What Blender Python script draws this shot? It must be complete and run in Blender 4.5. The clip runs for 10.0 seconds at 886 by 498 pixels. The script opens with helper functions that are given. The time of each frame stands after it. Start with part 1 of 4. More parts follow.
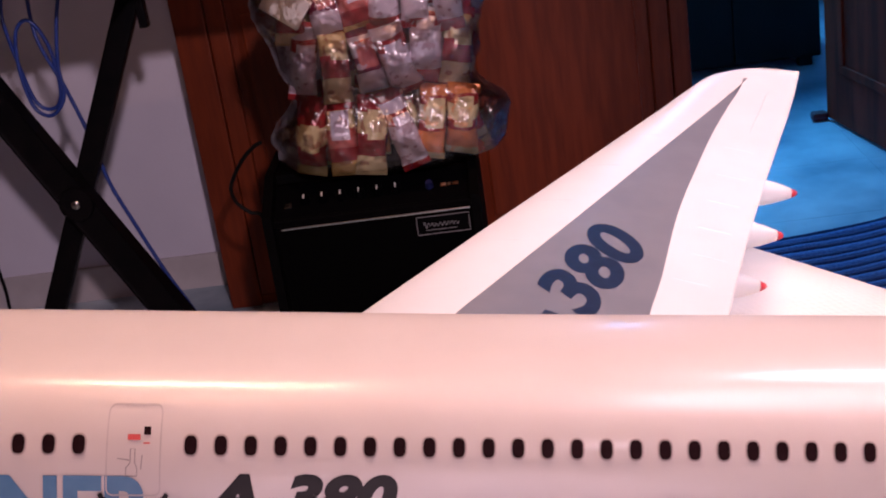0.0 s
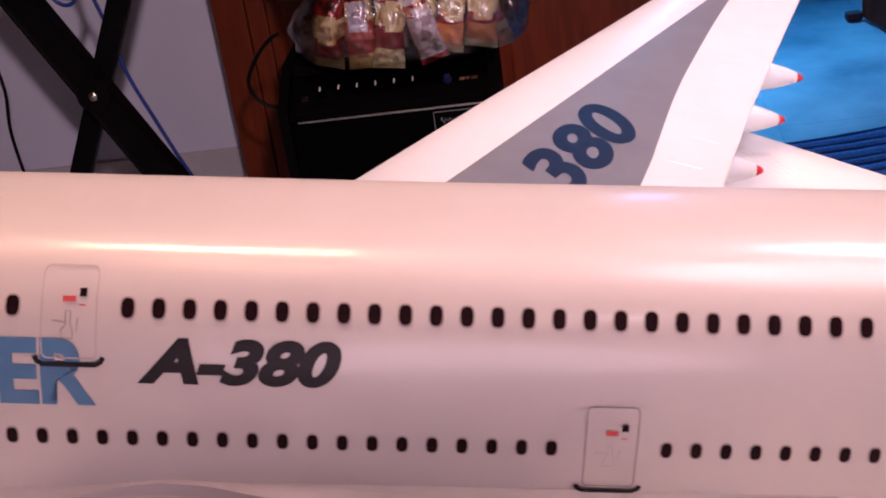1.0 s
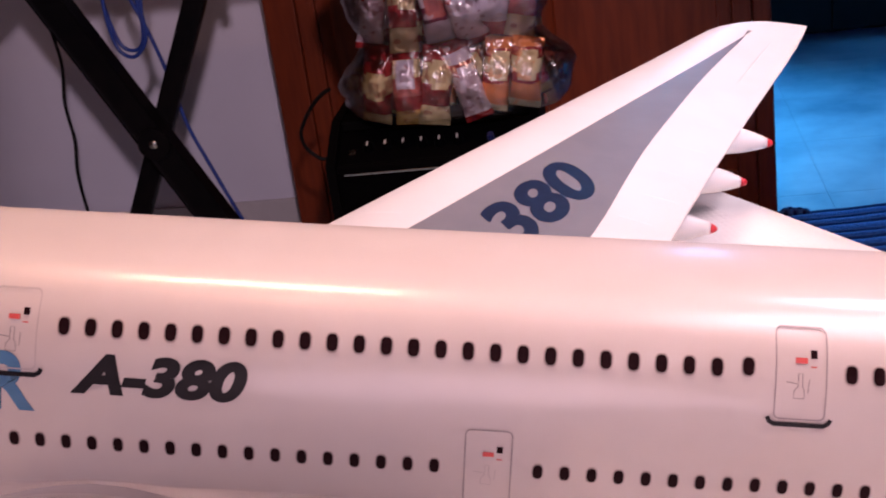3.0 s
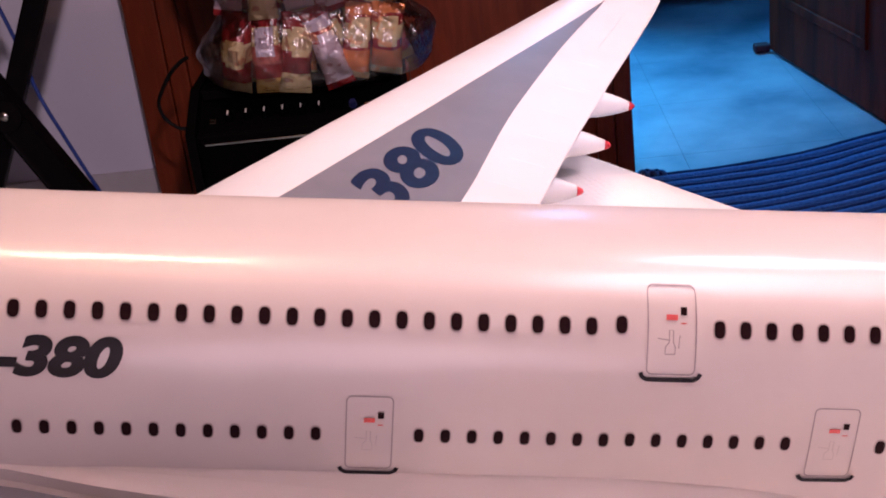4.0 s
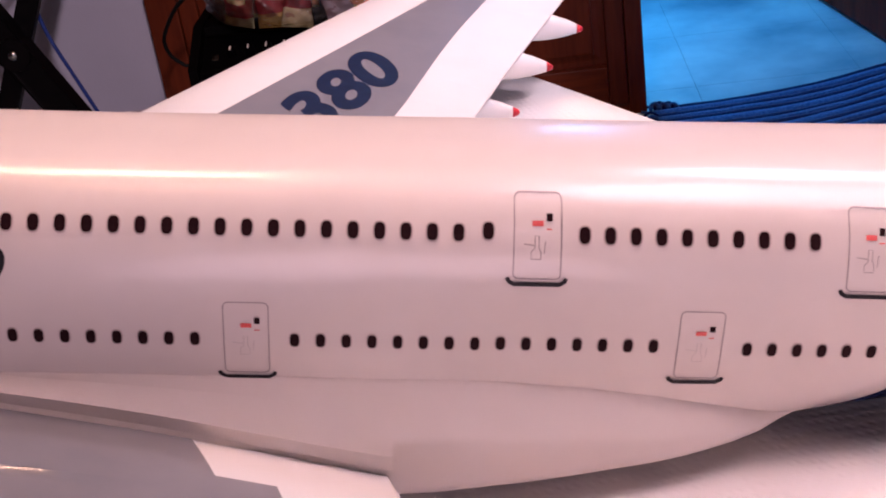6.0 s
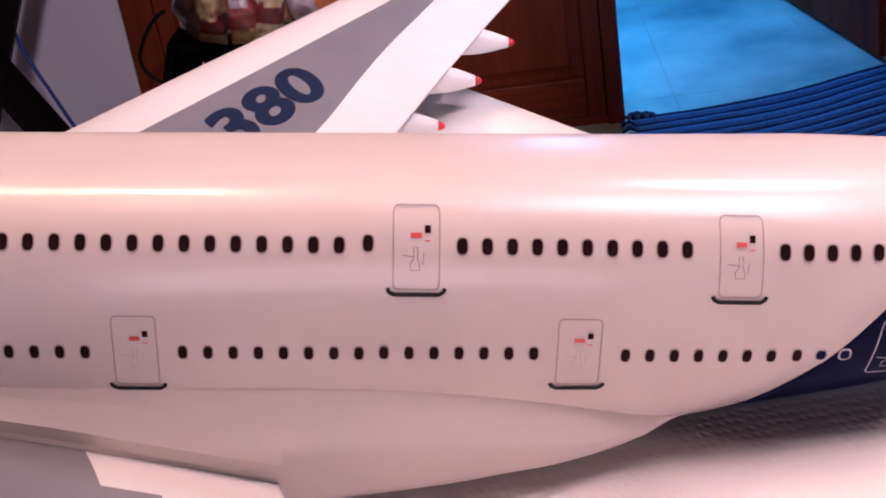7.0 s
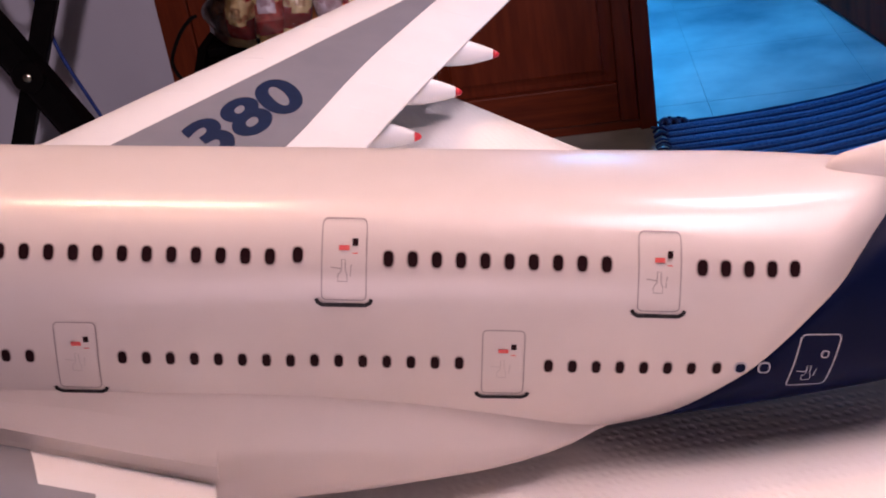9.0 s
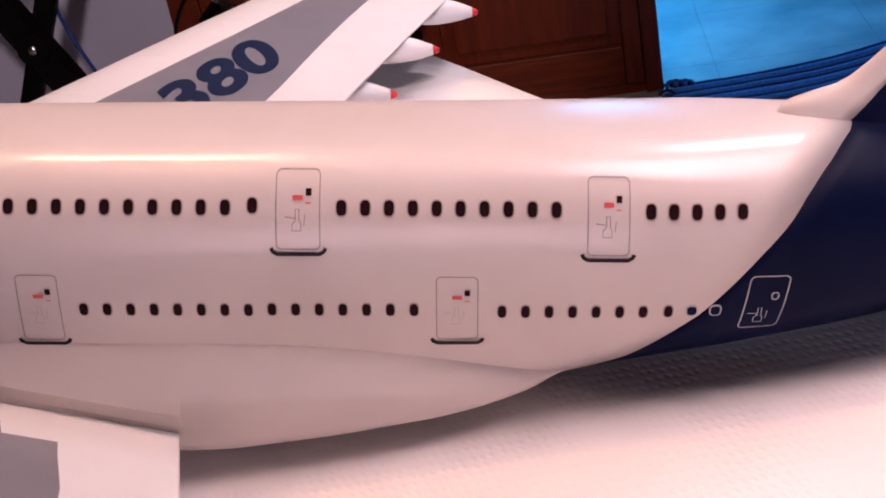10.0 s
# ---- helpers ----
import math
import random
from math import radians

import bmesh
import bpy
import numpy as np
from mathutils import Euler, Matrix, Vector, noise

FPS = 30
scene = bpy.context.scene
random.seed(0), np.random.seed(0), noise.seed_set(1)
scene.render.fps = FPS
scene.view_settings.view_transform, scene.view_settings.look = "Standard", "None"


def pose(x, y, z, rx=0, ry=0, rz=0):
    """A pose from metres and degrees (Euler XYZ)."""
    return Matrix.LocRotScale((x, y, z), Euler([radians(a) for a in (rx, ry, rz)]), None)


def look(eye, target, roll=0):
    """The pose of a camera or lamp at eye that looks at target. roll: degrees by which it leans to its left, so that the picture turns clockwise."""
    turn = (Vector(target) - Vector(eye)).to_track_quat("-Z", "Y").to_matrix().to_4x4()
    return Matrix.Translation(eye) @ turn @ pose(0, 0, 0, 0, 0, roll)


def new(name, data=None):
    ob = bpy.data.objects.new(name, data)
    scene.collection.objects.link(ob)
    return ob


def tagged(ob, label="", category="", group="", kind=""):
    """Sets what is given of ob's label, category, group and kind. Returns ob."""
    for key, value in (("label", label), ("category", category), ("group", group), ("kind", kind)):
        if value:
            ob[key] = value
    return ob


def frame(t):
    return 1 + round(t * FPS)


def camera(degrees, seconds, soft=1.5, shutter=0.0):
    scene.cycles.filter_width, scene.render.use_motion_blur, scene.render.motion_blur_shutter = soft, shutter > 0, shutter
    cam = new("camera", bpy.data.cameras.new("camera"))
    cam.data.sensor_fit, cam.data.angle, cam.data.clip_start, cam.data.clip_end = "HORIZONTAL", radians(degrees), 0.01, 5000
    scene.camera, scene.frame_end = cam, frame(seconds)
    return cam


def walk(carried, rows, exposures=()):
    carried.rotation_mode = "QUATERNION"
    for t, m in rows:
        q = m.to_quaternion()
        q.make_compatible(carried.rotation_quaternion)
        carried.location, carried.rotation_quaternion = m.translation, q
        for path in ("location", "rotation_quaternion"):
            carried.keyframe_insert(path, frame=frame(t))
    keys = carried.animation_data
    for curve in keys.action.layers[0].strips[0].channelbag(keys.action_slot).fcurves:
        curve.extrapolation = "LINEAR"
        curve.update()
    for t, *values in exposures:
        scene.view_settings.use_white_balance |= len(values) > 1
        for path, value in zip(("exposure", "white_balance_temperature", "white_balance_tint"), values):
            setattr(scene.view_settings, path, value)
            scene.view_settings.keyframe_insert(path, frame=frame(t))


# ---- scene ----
cam = camera(38.0, 10.0, 1.9, 0.3)
PATH = [
    (0, (-0.00155, 0.05460, 1.02092), (-0.06829, 0.98688, 0.66539), -8.407),
    (0.5, (-0.00297, 0.07421, 1.00951), (-0.09708, 0.99608, 0.63363), -9.003),
    (1, (0.01735, 0.06540, 1.00221), (-0.08209, 0.96714, 0.58152), -8.491),
    (1.5, (0.04654, 0.04695, 1.00563), (-0.09564, 0.94992, 0.60014), -10.093),
    (2, (0.06518, 0.03976, 1.00937), (-0.11773, 0.94391, 0.62330), -9.656),
    (2.2, (0.07552, 0.03615, 1.00983), (-0.11999, 0.93679, 0.62174), -9.461),
    (3.3, (0.06736, 0.02778, 1.00766), (-0.03913, 0.94968, 0.63515), -7.087),
    (3.5, (0.06530, 0.02728, 1.00914), (-0.00121, 0.94309, 0.61306), -7.149),
    (4, (0.06723, 0.02749, 1.00873), (0.01874, 0.93870, 0.59966), -6.788),
    (4.5, (0.06423, 0.02695, 1.00478), (-0.00077, 0.93630, 0.59386), -7.548),
    (5, (0.06561, 0.02345, 1.00228), (0.00036, 0.92764, 0.58016), -7.684),
    (5.5, (0.08613, 0.01904, 1.00092), (0.02564, 0.91750, 0.56604), -8.188),
    (6, (0.11584, 0.01510, 0.99892), (0.03462, 0.90552, 0.55108), -8.226),
    (6.2, (0.12383, 0.01303, 0.99947), (0.04133, 0.90567, 0.55631), -7.999),
    (7.3, (0.15980, 0.00553, 0.99806), (0.08109, 0.90083, 0.55959), -9.150),
    (7.5, (0.16301, 0.00475, 0.99791), (0.08198, 0.90063, 0.56108), -8.880),
    (8, (0.17034, 0.00182, 0.99916), (0.08549, 0.89917, 0.56607), -8.782),
    (8.5, (0.17956, 0.00048, 0.99722), (0.06560, 0.89532, 0.56563), -9.816),
    (9, (0.19275, -0.00293, 1.00233), (0.07497, 0.89074, 0.56935), -9.445),
    (9.5, (0.21099, -0.00738, 0.99544), (0.06797, 0.87455, 0.54627), -11.016),
    (10, (0.21380, -0.01003, 0.99519), (0.07895, 0.87211, 0.54394), -10.842),
]
walk(cam, [(t, look(eye, target, roll)) for t, eye, target, roll in PATH], [(0, -0.94, 6500, 10), (1, -0.95, 6500, 10), (2.2, -0.93, 6480, 10), (4.5, -0.97, 6420, 10), (7.5, -1.06, 6350, 6), (10, -1.2, 6450, 3)])

# ---- light and exposure ----
scene.view_settings.exposure = 0.0
world = bpy.data.worlds.new("world")
scene.world = world
world.use_nodes = True
world.node_tree.nodes["Background"].inputs[0].default_value = (0.55, 0.6, 0.75, 1)
world.node_tree.nodes["Background"].inputs[1].default_value = 0.006

FLOOR = 0.038      # the tiled floor
CLOTH = 0.7345     # top of the tablecloth
ROOF = 2.55


def lamp(name, kind, place, target, energy, colour, size, size_y=None, spread=180):
    data = bpy.data.lights.new(name, kind)
    data.energy, data.color = energy, colour
    if kind == "AREA":
        data.shape = "RECTANGLE" if size_y else "DISK"
        data.size = size
        data.spread = math.radians(spread)
        if size_y:
            data.size_y = size_y
    ob = new(name, data)
    ob.matrix_world = look(place, target)
    return ob


lamp("ceiling_tube_light", "AREA", (-0.11, 0.75, ROOF - 0.075), (-0.11, 0.76, 0), 12.0, (1.0, 0.52, 0.35), 0.40, 0.055, spread=100)
lamp("ceiling_lamp_light", "AREA", (-0.02, 0.18, ROOF - 0.075), (-0.02, 0.18, 0), 2.4, (1.0, 0.48, 0.30), 0.36, spread=105)
# Beam narrowed to keep this lamp off the airplane, in place of real shade.
spot = lamp("pendant_spotlight_light", "SPOT", (0.50, -1.0, 1.85), (-0.50, 2.45, 0.34), 285, (1.0, 0.75, 0.88), 0.0)
spot.data.spot_size, spot.data.spot_blend, spot.data.shadow_soft_size = math.radians(24.8), 0.6, 0.055
bulb = lamp("floor_lamp_light", "SPOT", (0.73, 1.10, FLOOR + 1.942), (0.27, 0.49, 0.77), 54, (1.0, 0.83, 0.97), 0.0)
bulb.data.spot_size, bulb.data.spot_blend, bulb.data.shadow_soft_size = math.radians(56), 0.5, 0.16
# Unseen fill lamp, added to brighten the airplane's near side.
lamp("near_side_fill_light", "AREA", (0.10, -0.95, 0.80), (0.10, 0.36, 0.80), 14.0, (1.0, 0.67, 0.80), 0.68)
# Unseen lamp added to brighten the near cloth, enlarged to soften its highlight.
lamp("cloth_fill_light", "AREA", (1.10, 0.30, ROOF - 0.075), (1.10, 0.30, 0), 36, (1.0, 0.69, 0.77), 1.10, spread=74)
lamp("window_daylight", "AREA", (0.28, 4.58, 1.70), (0.55, 3.0, 0.0), 56, (0.06, 0.43, 1.0), 0.95, 1.1, spread=100)

# ---- materials ----


def material(name, colour, rough=0.5, metal=0.0, second=None, scale=20.0, amount=1.0, bump=0.0, bump_scale=200.0, coat=0.0, stretch=(1, 1, 1), detail=4.0, random_value=0.0, spec=0.5, placed=False):
    m = bpy.data.materials.new(name)
    m.use_nodes = True
    nt = m.node_tree
    n, l = nt.nodes, nt.links
    b = n["Principled BSDF"]
    b.inputs["Roughness"].default_value = rough
    b.inputs["Metallic"].default_value = metal
    b.inputs["Coat Weight"].default_value = coat
    b.inputs["Coat Roughness"].default_value = 0.14
    b.inputs["Specular IOR Level"].default_value = spec
    co = n.new("ShaderNodeTexCoord")
    mp = n.new("ShaderNodeMapping")
    mp.inputs["Scale"].default_value = stretch
    l.new(n.new("ShaderNodeNewGeometry").outputs["Position"] if placed else co.outputs["Object"], mp.inputs["Vector"])
    tex = n.new("ShaderNodeTexNoise")
    tex.inputs["Scale"].default_value = scale
    tex.inputs["Detail"].default_value = detail
    l.new(mp.outputs[0], tex.inputs["Vector"])
    mix = n.new("ShaderNodeMix")
    mix.data_type = "RGBA"
    mix.inputs["A"].default_value = (*colour, 1)
    mix.inputs["B"].default_value = (*(second or [c * 0.9 for c in colour]), 1)
    ramp = n.new("ShaderNodeMapRange")
    ramp.inputs["From Min"].default_value, ramp.inputs["From Max"].default_value = 0.35, 0.65
    ramp.inputs["To Max"].default_value = amount
    l.new(tex.outputs["Fac"], ramp.inputs["Value"])
    l.new(ramp.outputs[0], mix.inputs["Factor"])
    out = mix.outputs["Result"]
    if random_value:
        info = n.new("ShaderNodeObjectInfo")
        hsv = n.new("ShaderNodeHueSaturation")
        r2 = n.new("ShaderNodeMapRange")
        r2.inputs["To Min"].default_value, r2.inputs["To Max"].default_value = 1 - random_value, 1 + random_value
        l.new(info.outputs["Random"], r2.inputs["Value"])
        l.new(r2.outputs[0], hsv.inputs["Value"])
        l.new(out, hsv.inputs["Color"])
        out = hsv.outputs[0]
    l.new(out, b.inputs["Base Color"])
    rr = n.new("ShaderNodeMapRange")
    rr.inputs["To Min"].default_value, rr.inputs["To Max"].default_value = max(rough - 0.06, 0.02), min(rough + 0.06, 1)
    l.new(tex.outputs["Fac"], rr.inputs["Value"])
    l.new(rr.outputs[0], b.inputs["Roughness"])
    if bump:
        t2 = n.new("ShaderNodeTexNoise")
        t2.inputs["Scale"].default_value = bump_scale
        t2.inputs["Detail"].default_value = 3
        l.new(mp.outputs[0], t2.inputs["Vector"])
        bp = n.new("ShaderNodeBump")
        bp.inputs["Strength"].default_value = bump
        bp.inputs["Distance"].default_value = 0.002
        l.new(t2.outputs["Fac"], bp.inputs["Height"])
        l.new(bp.outputs[0], b.inputs["Normal"])
    return m


M_WHITE = material("pearl_white_paint", (0.70, 0.652, 0.638), 0.40, second=(0.67, 0.62, 0.605), scale=30, coat=0.42, spec=0.5)
M_FAIR = material("pearl_white_satin_paint", (0.69, 0.64, 0.625), 0.42, second=(0.66, 0.61, 0.595), scale=25, coat=0.0, bump=0.02, bump_scale=700)
# Wing white is tinted blue to carry the cooler light on the far wing.
M_WING = material("cool_tinted_white_paint", (0.735, 0.757, 0.795), 0.34, second=(0.705, 0.727, 0.765), scale=30, coat=0.2, bump=0.02, bump_scale=900)
M_NAVY = material("navy_gloss_paint", (0.003, 0.006, 0.030), 0.42, second=(0.002, 0.005, 0.025), scale=30, coat=0.0, spec=0.06)
M_GREY = material("grey_wing_paint", (0.195, 0.205, 0.245), 0.34, second=(0.175, 0.185, 0.225), scale=40, coat=0.40)
M_BADGE = material("pale_badge_print", (0.22, 0.22, 0.24), 0.4, second=(0.15, 0.15, 0.17), scale=300)
M_BLUEINK = material("blue_lettering", (0.085, 0.235, 0.43), 0.35, second=(0.07, 0.21, 0.40), scale=200)
M_WINGINK = material("dark_blue_lettering", (0.009, 0.020, 0.060), 0.35, second=(0.008, 0.017, 0.052), scale=200)
M_BLACKINK = material("black_lettering", (0.008, 0.007, 0.010), 0.4, second=(0.012, 0.010, 0.014), scale=200, spec=0.2)
M_PANE = material("dark_window_print", (0.014, 0.005, 0.007), 0.45, second=(0.020, 0.008, 0.010), scale=400, spec=0.05)
M_HALO = material("grey_print_halo", (0.42, 0.36, 0.355), 0.40, second=(0.48, 0.41, 0.40), scale=900)
M_LINE = material("grey_door_outline", (0.36, 0.32, 0.33), 0.4, second=(0.30, 0.27, 0.28), scale=300)
M_FAINT = material("faint_grey_print", (0.58, 0.53, 0.53), 0.4, second=(0.52, 0.48, 0.48), scale=300)
M_PALE = material("pale_outline_print", (0.55, 0.56, 0.62), 0.4, second=(0.42, 0.43, 0.5), scale=300)
M_RED = material("red_print", (0.75, 0.10, 0.10), 0.4, second=(0.65, 0.12, 0.12), scale=300)
M_TIP = material("red_tip_paint", (0.62, 0.03, 0.05), 0.3, second=(0.5, 0.03, 0.05), scale=300)
M_WOOD = material("varnished_wood", (0.190, 0.030, 0.008), 0.40, second=(0.130, 0.019, 0.005), scale=9, stretch=(9, 9, 0.9), detail=9, bump=0.06, bump_scale=60, coat=0.04, spec=0.3)
M_WOODH = material("varnished_wood_cross_grain", (0.21, 0.035, 0.009), 0.38, second=(0.125, 0.019, 0.005), scale=9, stretch=(0.9, 9, 9), detail=9, bump=0.06, bump_scale=60, coat=0.04, spec=0.3)
M_GROOVE = material("dark_wood_groove", (0.10, 0.026, 0.009), 0.5, scale=30)
M_WALL = material("lilac_wall_paint", (0.74, 0.71, 0.82), 0.75, second=(0.70, 0.67, 0.78), scale=5, bump=0.15, bump_scale=150)
# Unseen ceiling and walls are made dark only to cut bounced light.
M_CEIL = material("low_bounce_ceiling", (0.17, 0.10, 0.065), 0.6, second=(0.10, 0.055, 0.035), scale=6, stretch=(8, 1, 8), detail=6)
M_ROOM = material("low_bounce_wall", (0.24, 0.165, 0.135), 0.85, second=(0.20, 0.135, 0.11), scale=7)
M_BASE = material("baseboard_tile", (0.60, 0.55, 0.56), 0.35, second=(0.52, 0.47, 0.48), scale=14, detail=8)
# Tile and grout bases are tinted blue to carry part of the hall's daylight.
M_TILE = material("daylight_tinted_marbled_tile", (0.60, 0.70, 0.76), 0.38, second=(0.17, 0.28, 0.38), scale=3.6, detail=10, amount=1.0, bump=0.6, bump_scale=11, placed=True)
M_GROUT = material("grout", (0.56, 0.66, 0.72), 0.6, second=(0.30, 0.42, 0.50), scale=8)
M_BLACK = material("black_vinyl", (0.0018, 0.0018, 0.002), 0.65, second=(0.0028, 0.0025, 0.0028), spec=0.03, scale=60, bump=0.35, bump_scale=600)
M_GRILLE = material("black_grille_cloth", (0.0012, 0.0012, 0.0014), 0.9, spec=0.03, scale=300, bump=0.3, bump_scale=1500)
M_PANEL = material("black_control_panel", (0.0014, 0.0014, 0.002), 0.5, scale=100, spec=0.04)
M_CHROME = material("bright_metal", (0.75, 0.74, 0.72), 0.22, metal=1.0, scale=80)
M_STEEL = material("black_painted_steel", (0.004, 0.004, 0.005), 0.4, second=(0.006, 0.005, 0.006), scale=40, spec=0.06)
M_RUBBER = material("black_rubber", (0.015, 0.015, 0.015), 0.8, scale=90)
M_CABLEB = material("blue_cable_sheath", (0.030, 0.065, 0.30), 0.30, second=(0.02, 0.045, 0.24), scale=60)
M_CABLEK = material("black_cable_sheath", (0.004, 0.004, 0.0045), 0.6, scale=60, spec=0.2)
# Red base offsets the blue daylight, putting warm light into the door's colour.
M_DOORDK = material("dark_door_paint", (0.30, 0.028, 0.009), 0.65, spec=0.12, second=(0.15, 0.014, 0.005), scale=6, stretch=(4, 4, 0.6), detail=6)
M_DARK = material("dark_furniture", (0.006, 0.005, 0.005), 0.6, second=(0.004, 0.004, 0.004), spec=0.15, scale=8)
M_RUGA = material("blue_rug_yarn", (0.075, 0.185, 0.47), 0.95, second=(0.040, 0.11, 0.34), scale=160, bump=0.7, bump_scale=700)
M_RUGB = material("dark_blue_rug_yarn", (0.018, 0.045, 0.165), 0.95, second=(0.016, 0.03, 0.12), scale=160, bump=0.7, bump_scale=700)
M_SHADE = material("white_lamp_shade", (0.8, 0.78, 0.74), 0.4, scale=20)
M_TABLE = material("table_wood", (0.16, 0.07, 0.03), 0.4, second=(0.10, 0.04, 0.02), scale=8, stretch=(1, 8, 8))


def cloth_material():
    m = material("white_embossed_cloth", (0.84, 0.82, 0.81), 0.9, second=(0.80, 0.78, 0.77), scale=12)
    n, l = m.node_tree.nodes, m.node_tree.links
    co = n.new("ShaderNodeTexCoord")
    mp = n.new("ShaderNodeMapping")
    mp.inputs["Scale"].default_value = (190, 290, 1)
    mp.inputs["Rotation"].default_value = (0, 0, 0.35)
    l.new(co.outputs["Object"], mp.inputs["Vector"])
    v = n.new("ShaderNodeTexVoronoi")
    v.inputs["Scale"].default_value = 1.0
    v.inputs["Randomness"].default_value = 0.35
    v.voronoi_dimensions = "2D"
    l.new(mp.outputs[0], v.inputs["Vector"])
    r = n.new("ShaderNodeMapRange")
    r.inputs["From Min"].default_value, r.inputs["From Max"].default_value = 0.12, 0.40
    l.new(v.outputs["Distance"], r.inputs["Value"])
    soft = n.new("ShaderNodeTexNoise")
    soft.inputs["Scale"].default_value = 28
    l.new(co.outputs["Object"], soft.inputs["Vector"])
    add = n.new("ShaderNodeMath")
    add.operation = "MULTIPLY_ADD"
    l.new(soft.outputs["Fac"], add.inputs[0])
    add.inputs[1].default_value = 2.0
    l.new(r.outputs[0], add.inputs[2])
    bp = n.new("ShaderNodeBump")
    bp.inputs["Strength"].default_value = 0.30
    bp.inputs["Distance"].default_value = 0.0005
    l.new(add.outputs[0], bp.inputs["Height"])
    l.new(bp.outputs[0], n["Principled BSDF"].inputs["Normal"])
    return m


M_CLOTH = cloth_material()


def film_material():
    m = bpy.data.materials.new("clear_plastic_film")
    m.use_nodes = True
    n, l = m.node_tree.nodes, m.node_tree.links
    n.remove(n["Principled BSDF"])
    t = n.new("ShaderNodeBsdfTransparent")
    t.inputs[0].default_value = (0.985, 0.98, 0.985, 1)
    g = n.new("ShaderNodeBsdfGlossy")
    g.inputs["Roughness"].default_value = 0.19
    g.inputs["Color"].default_value = (1, 1, 1, 1)
    co = n.new("ShaderNodeTexCoord")
    tx = n.new("ShaderNodeTexNoise")
    tx.inputs["Scale"].default_value = 46
    tx.inputs["Detail"].default_value = 3
    l.new(co.outputs["Object"], tx.inputs["Vector"])
    bp = n.new("ShaderNodeBump")
    bp.inputs["Strength"].default_value = 1.0
    bp.inputs["Distance"].default_value = 0.0090
    l.new(tx.outputs["Fac"], bp.inputs["Height"])
    l.new(bp.outputs[0], g.inputs["Normal"])
    f = n.new("ShaderNodeFresnel")
    f.inputs["IOR"].default_value = 1.9
    l.new(bp.outputs[0], f.inputs["Normal"])
    mx = n.new("ShaderNodeMixShader")
    l.new(f.outputs[0], mx.inputs[0])
    l.new(t.outputs[0], mx.inputs[1])
    l.new(g.outputs[0], mx.inputs[2])
    l.new(mx.outputs[0], n["Material Output"].inputs["Surface"])
    return m


M_FILM = film_material()

# ---- mesh helpers ----


def part(name, bm, mat, parent=None, label="", smooth=False):
    me = bpy.data.meshes.new(name)
    bm.normal_update()
    bm.to_mesh(me)
    bm.free()
    me.materials.append(mat)
    if smooth:
        me.shade_smooth()
    ob = new(name, me)
    if parent:
        ob.parent = parent
    if label:
        tagged(ob, label)
    return ob


def thing(name, label, category, group="", kind="", m=None):
    ob = new(name)
    ob.empty_display_size = 0.02
    if m is not None:
        ob.matrix_world = m
    return tagged(ob, label, category, group, kind)


def add_box(bm, x0, x1, y0, y1, z0, z1, bevel=0.0, m=None):
    r = bmesh.ops.create_cube(bm, size=1)
    vs = r["verts"]
    for v in vs:
        v.co = Vector(((x0 + x1) / 2 + v.co.x * (x1 - x0), (y0 + y1) / 2 + v.co.y * (y1 - y0), (z0 + z1) / 2 + v.co.z * (z1 - z0)))
        if m is not None:
            v.co = m @ v.co
    if bevel:
        es = list({e for v in vs for e in v.link_edges})
        bmesh.ops.bevel(bm, geom=es, offset=bevel, segments=2, affect="EDGES", profile=0.6)
    return bm


def box(x0, x1, y0, y1, z0, z1, bevel=0.0, m=None):
    return add_box(bmesh.new(), x0, x1, y0, y1, z0, z1, bevel, m)


def loft(rings, close=True, caps=False):
    """A skin over rings of equally many points."""
    bm = bmesh.new()
    rows = [[bm.verts.new(p) for p in ring] for ring in rings]
    k = len(rows[0])
    for a, b in zip(rows, rows[1:]):
        for i in range(k if close else k - 1):
            j = (i + 1) % k
            bm.faces.new((a[i], a[j], b[j], b[i]))
    if caps:
        bm.faces.new(rows[0][::-1])
        bm.faces.new(rows[-1])
    bmesh.ops.remove_doubles(bm, verts=bm.verts, dist=1e-6)
    bmesh.ops.recalc_face_normals(bm, faces=bm.faces)
    return bm


def tube(points, radius, sides=8, bm=None):
    """A round cord through the points."""
    bm = bm or bmesh.new()
    pts = [Vector(p) for p in points]
    # smooth the way
    fine = []
    for i in range(len(pts) - 1):
        p0, p1, p2, p3 = pts[max(i - 1, 0)], pts[i], pts[i + 1], pts[min(i + 2, len(pts) - 1)]
        for k in range(6):
            u = k / 6
            fine.append(0.5 * (2 * p1 + (p2 - p0) * u + (2 * p0 - 5 * p1 + 4 * p2 - p3) * u * u + (3 * p1 - p0 - 3 * p2 + p3) * u ** 3))
    fine.append(pts[-1])
    rings = []
    for i, p in enumerate(fine):
        d = (fine[min(i + 1, len(fine) - 1)] - fine[max(i - 1, 0)]).normalized()
        side = d.cross(Vector((0.21, 0.95, 0.13))).normalized()
        upv = d.cross(side)
        rings.append([bm.verts.new(p + radius * (side * math.cos(a) + upv * math.sin(a))) for a in [2 * math.pi * k / sides for k in range(sides)]])
    for a, b in zip(rings, rings[1:]):
        for i in range(sides):
            bm.faces.new((a[i], a[(i + 1) % sides], b[(i + 1) % sides], b[i]))
    bm.faces.new(rings[0][::-1])
    bm.faces.new(rings[-1])
    bmesh.ops.recalc_face_normals(bm, faces=bm.faces)
    return bm


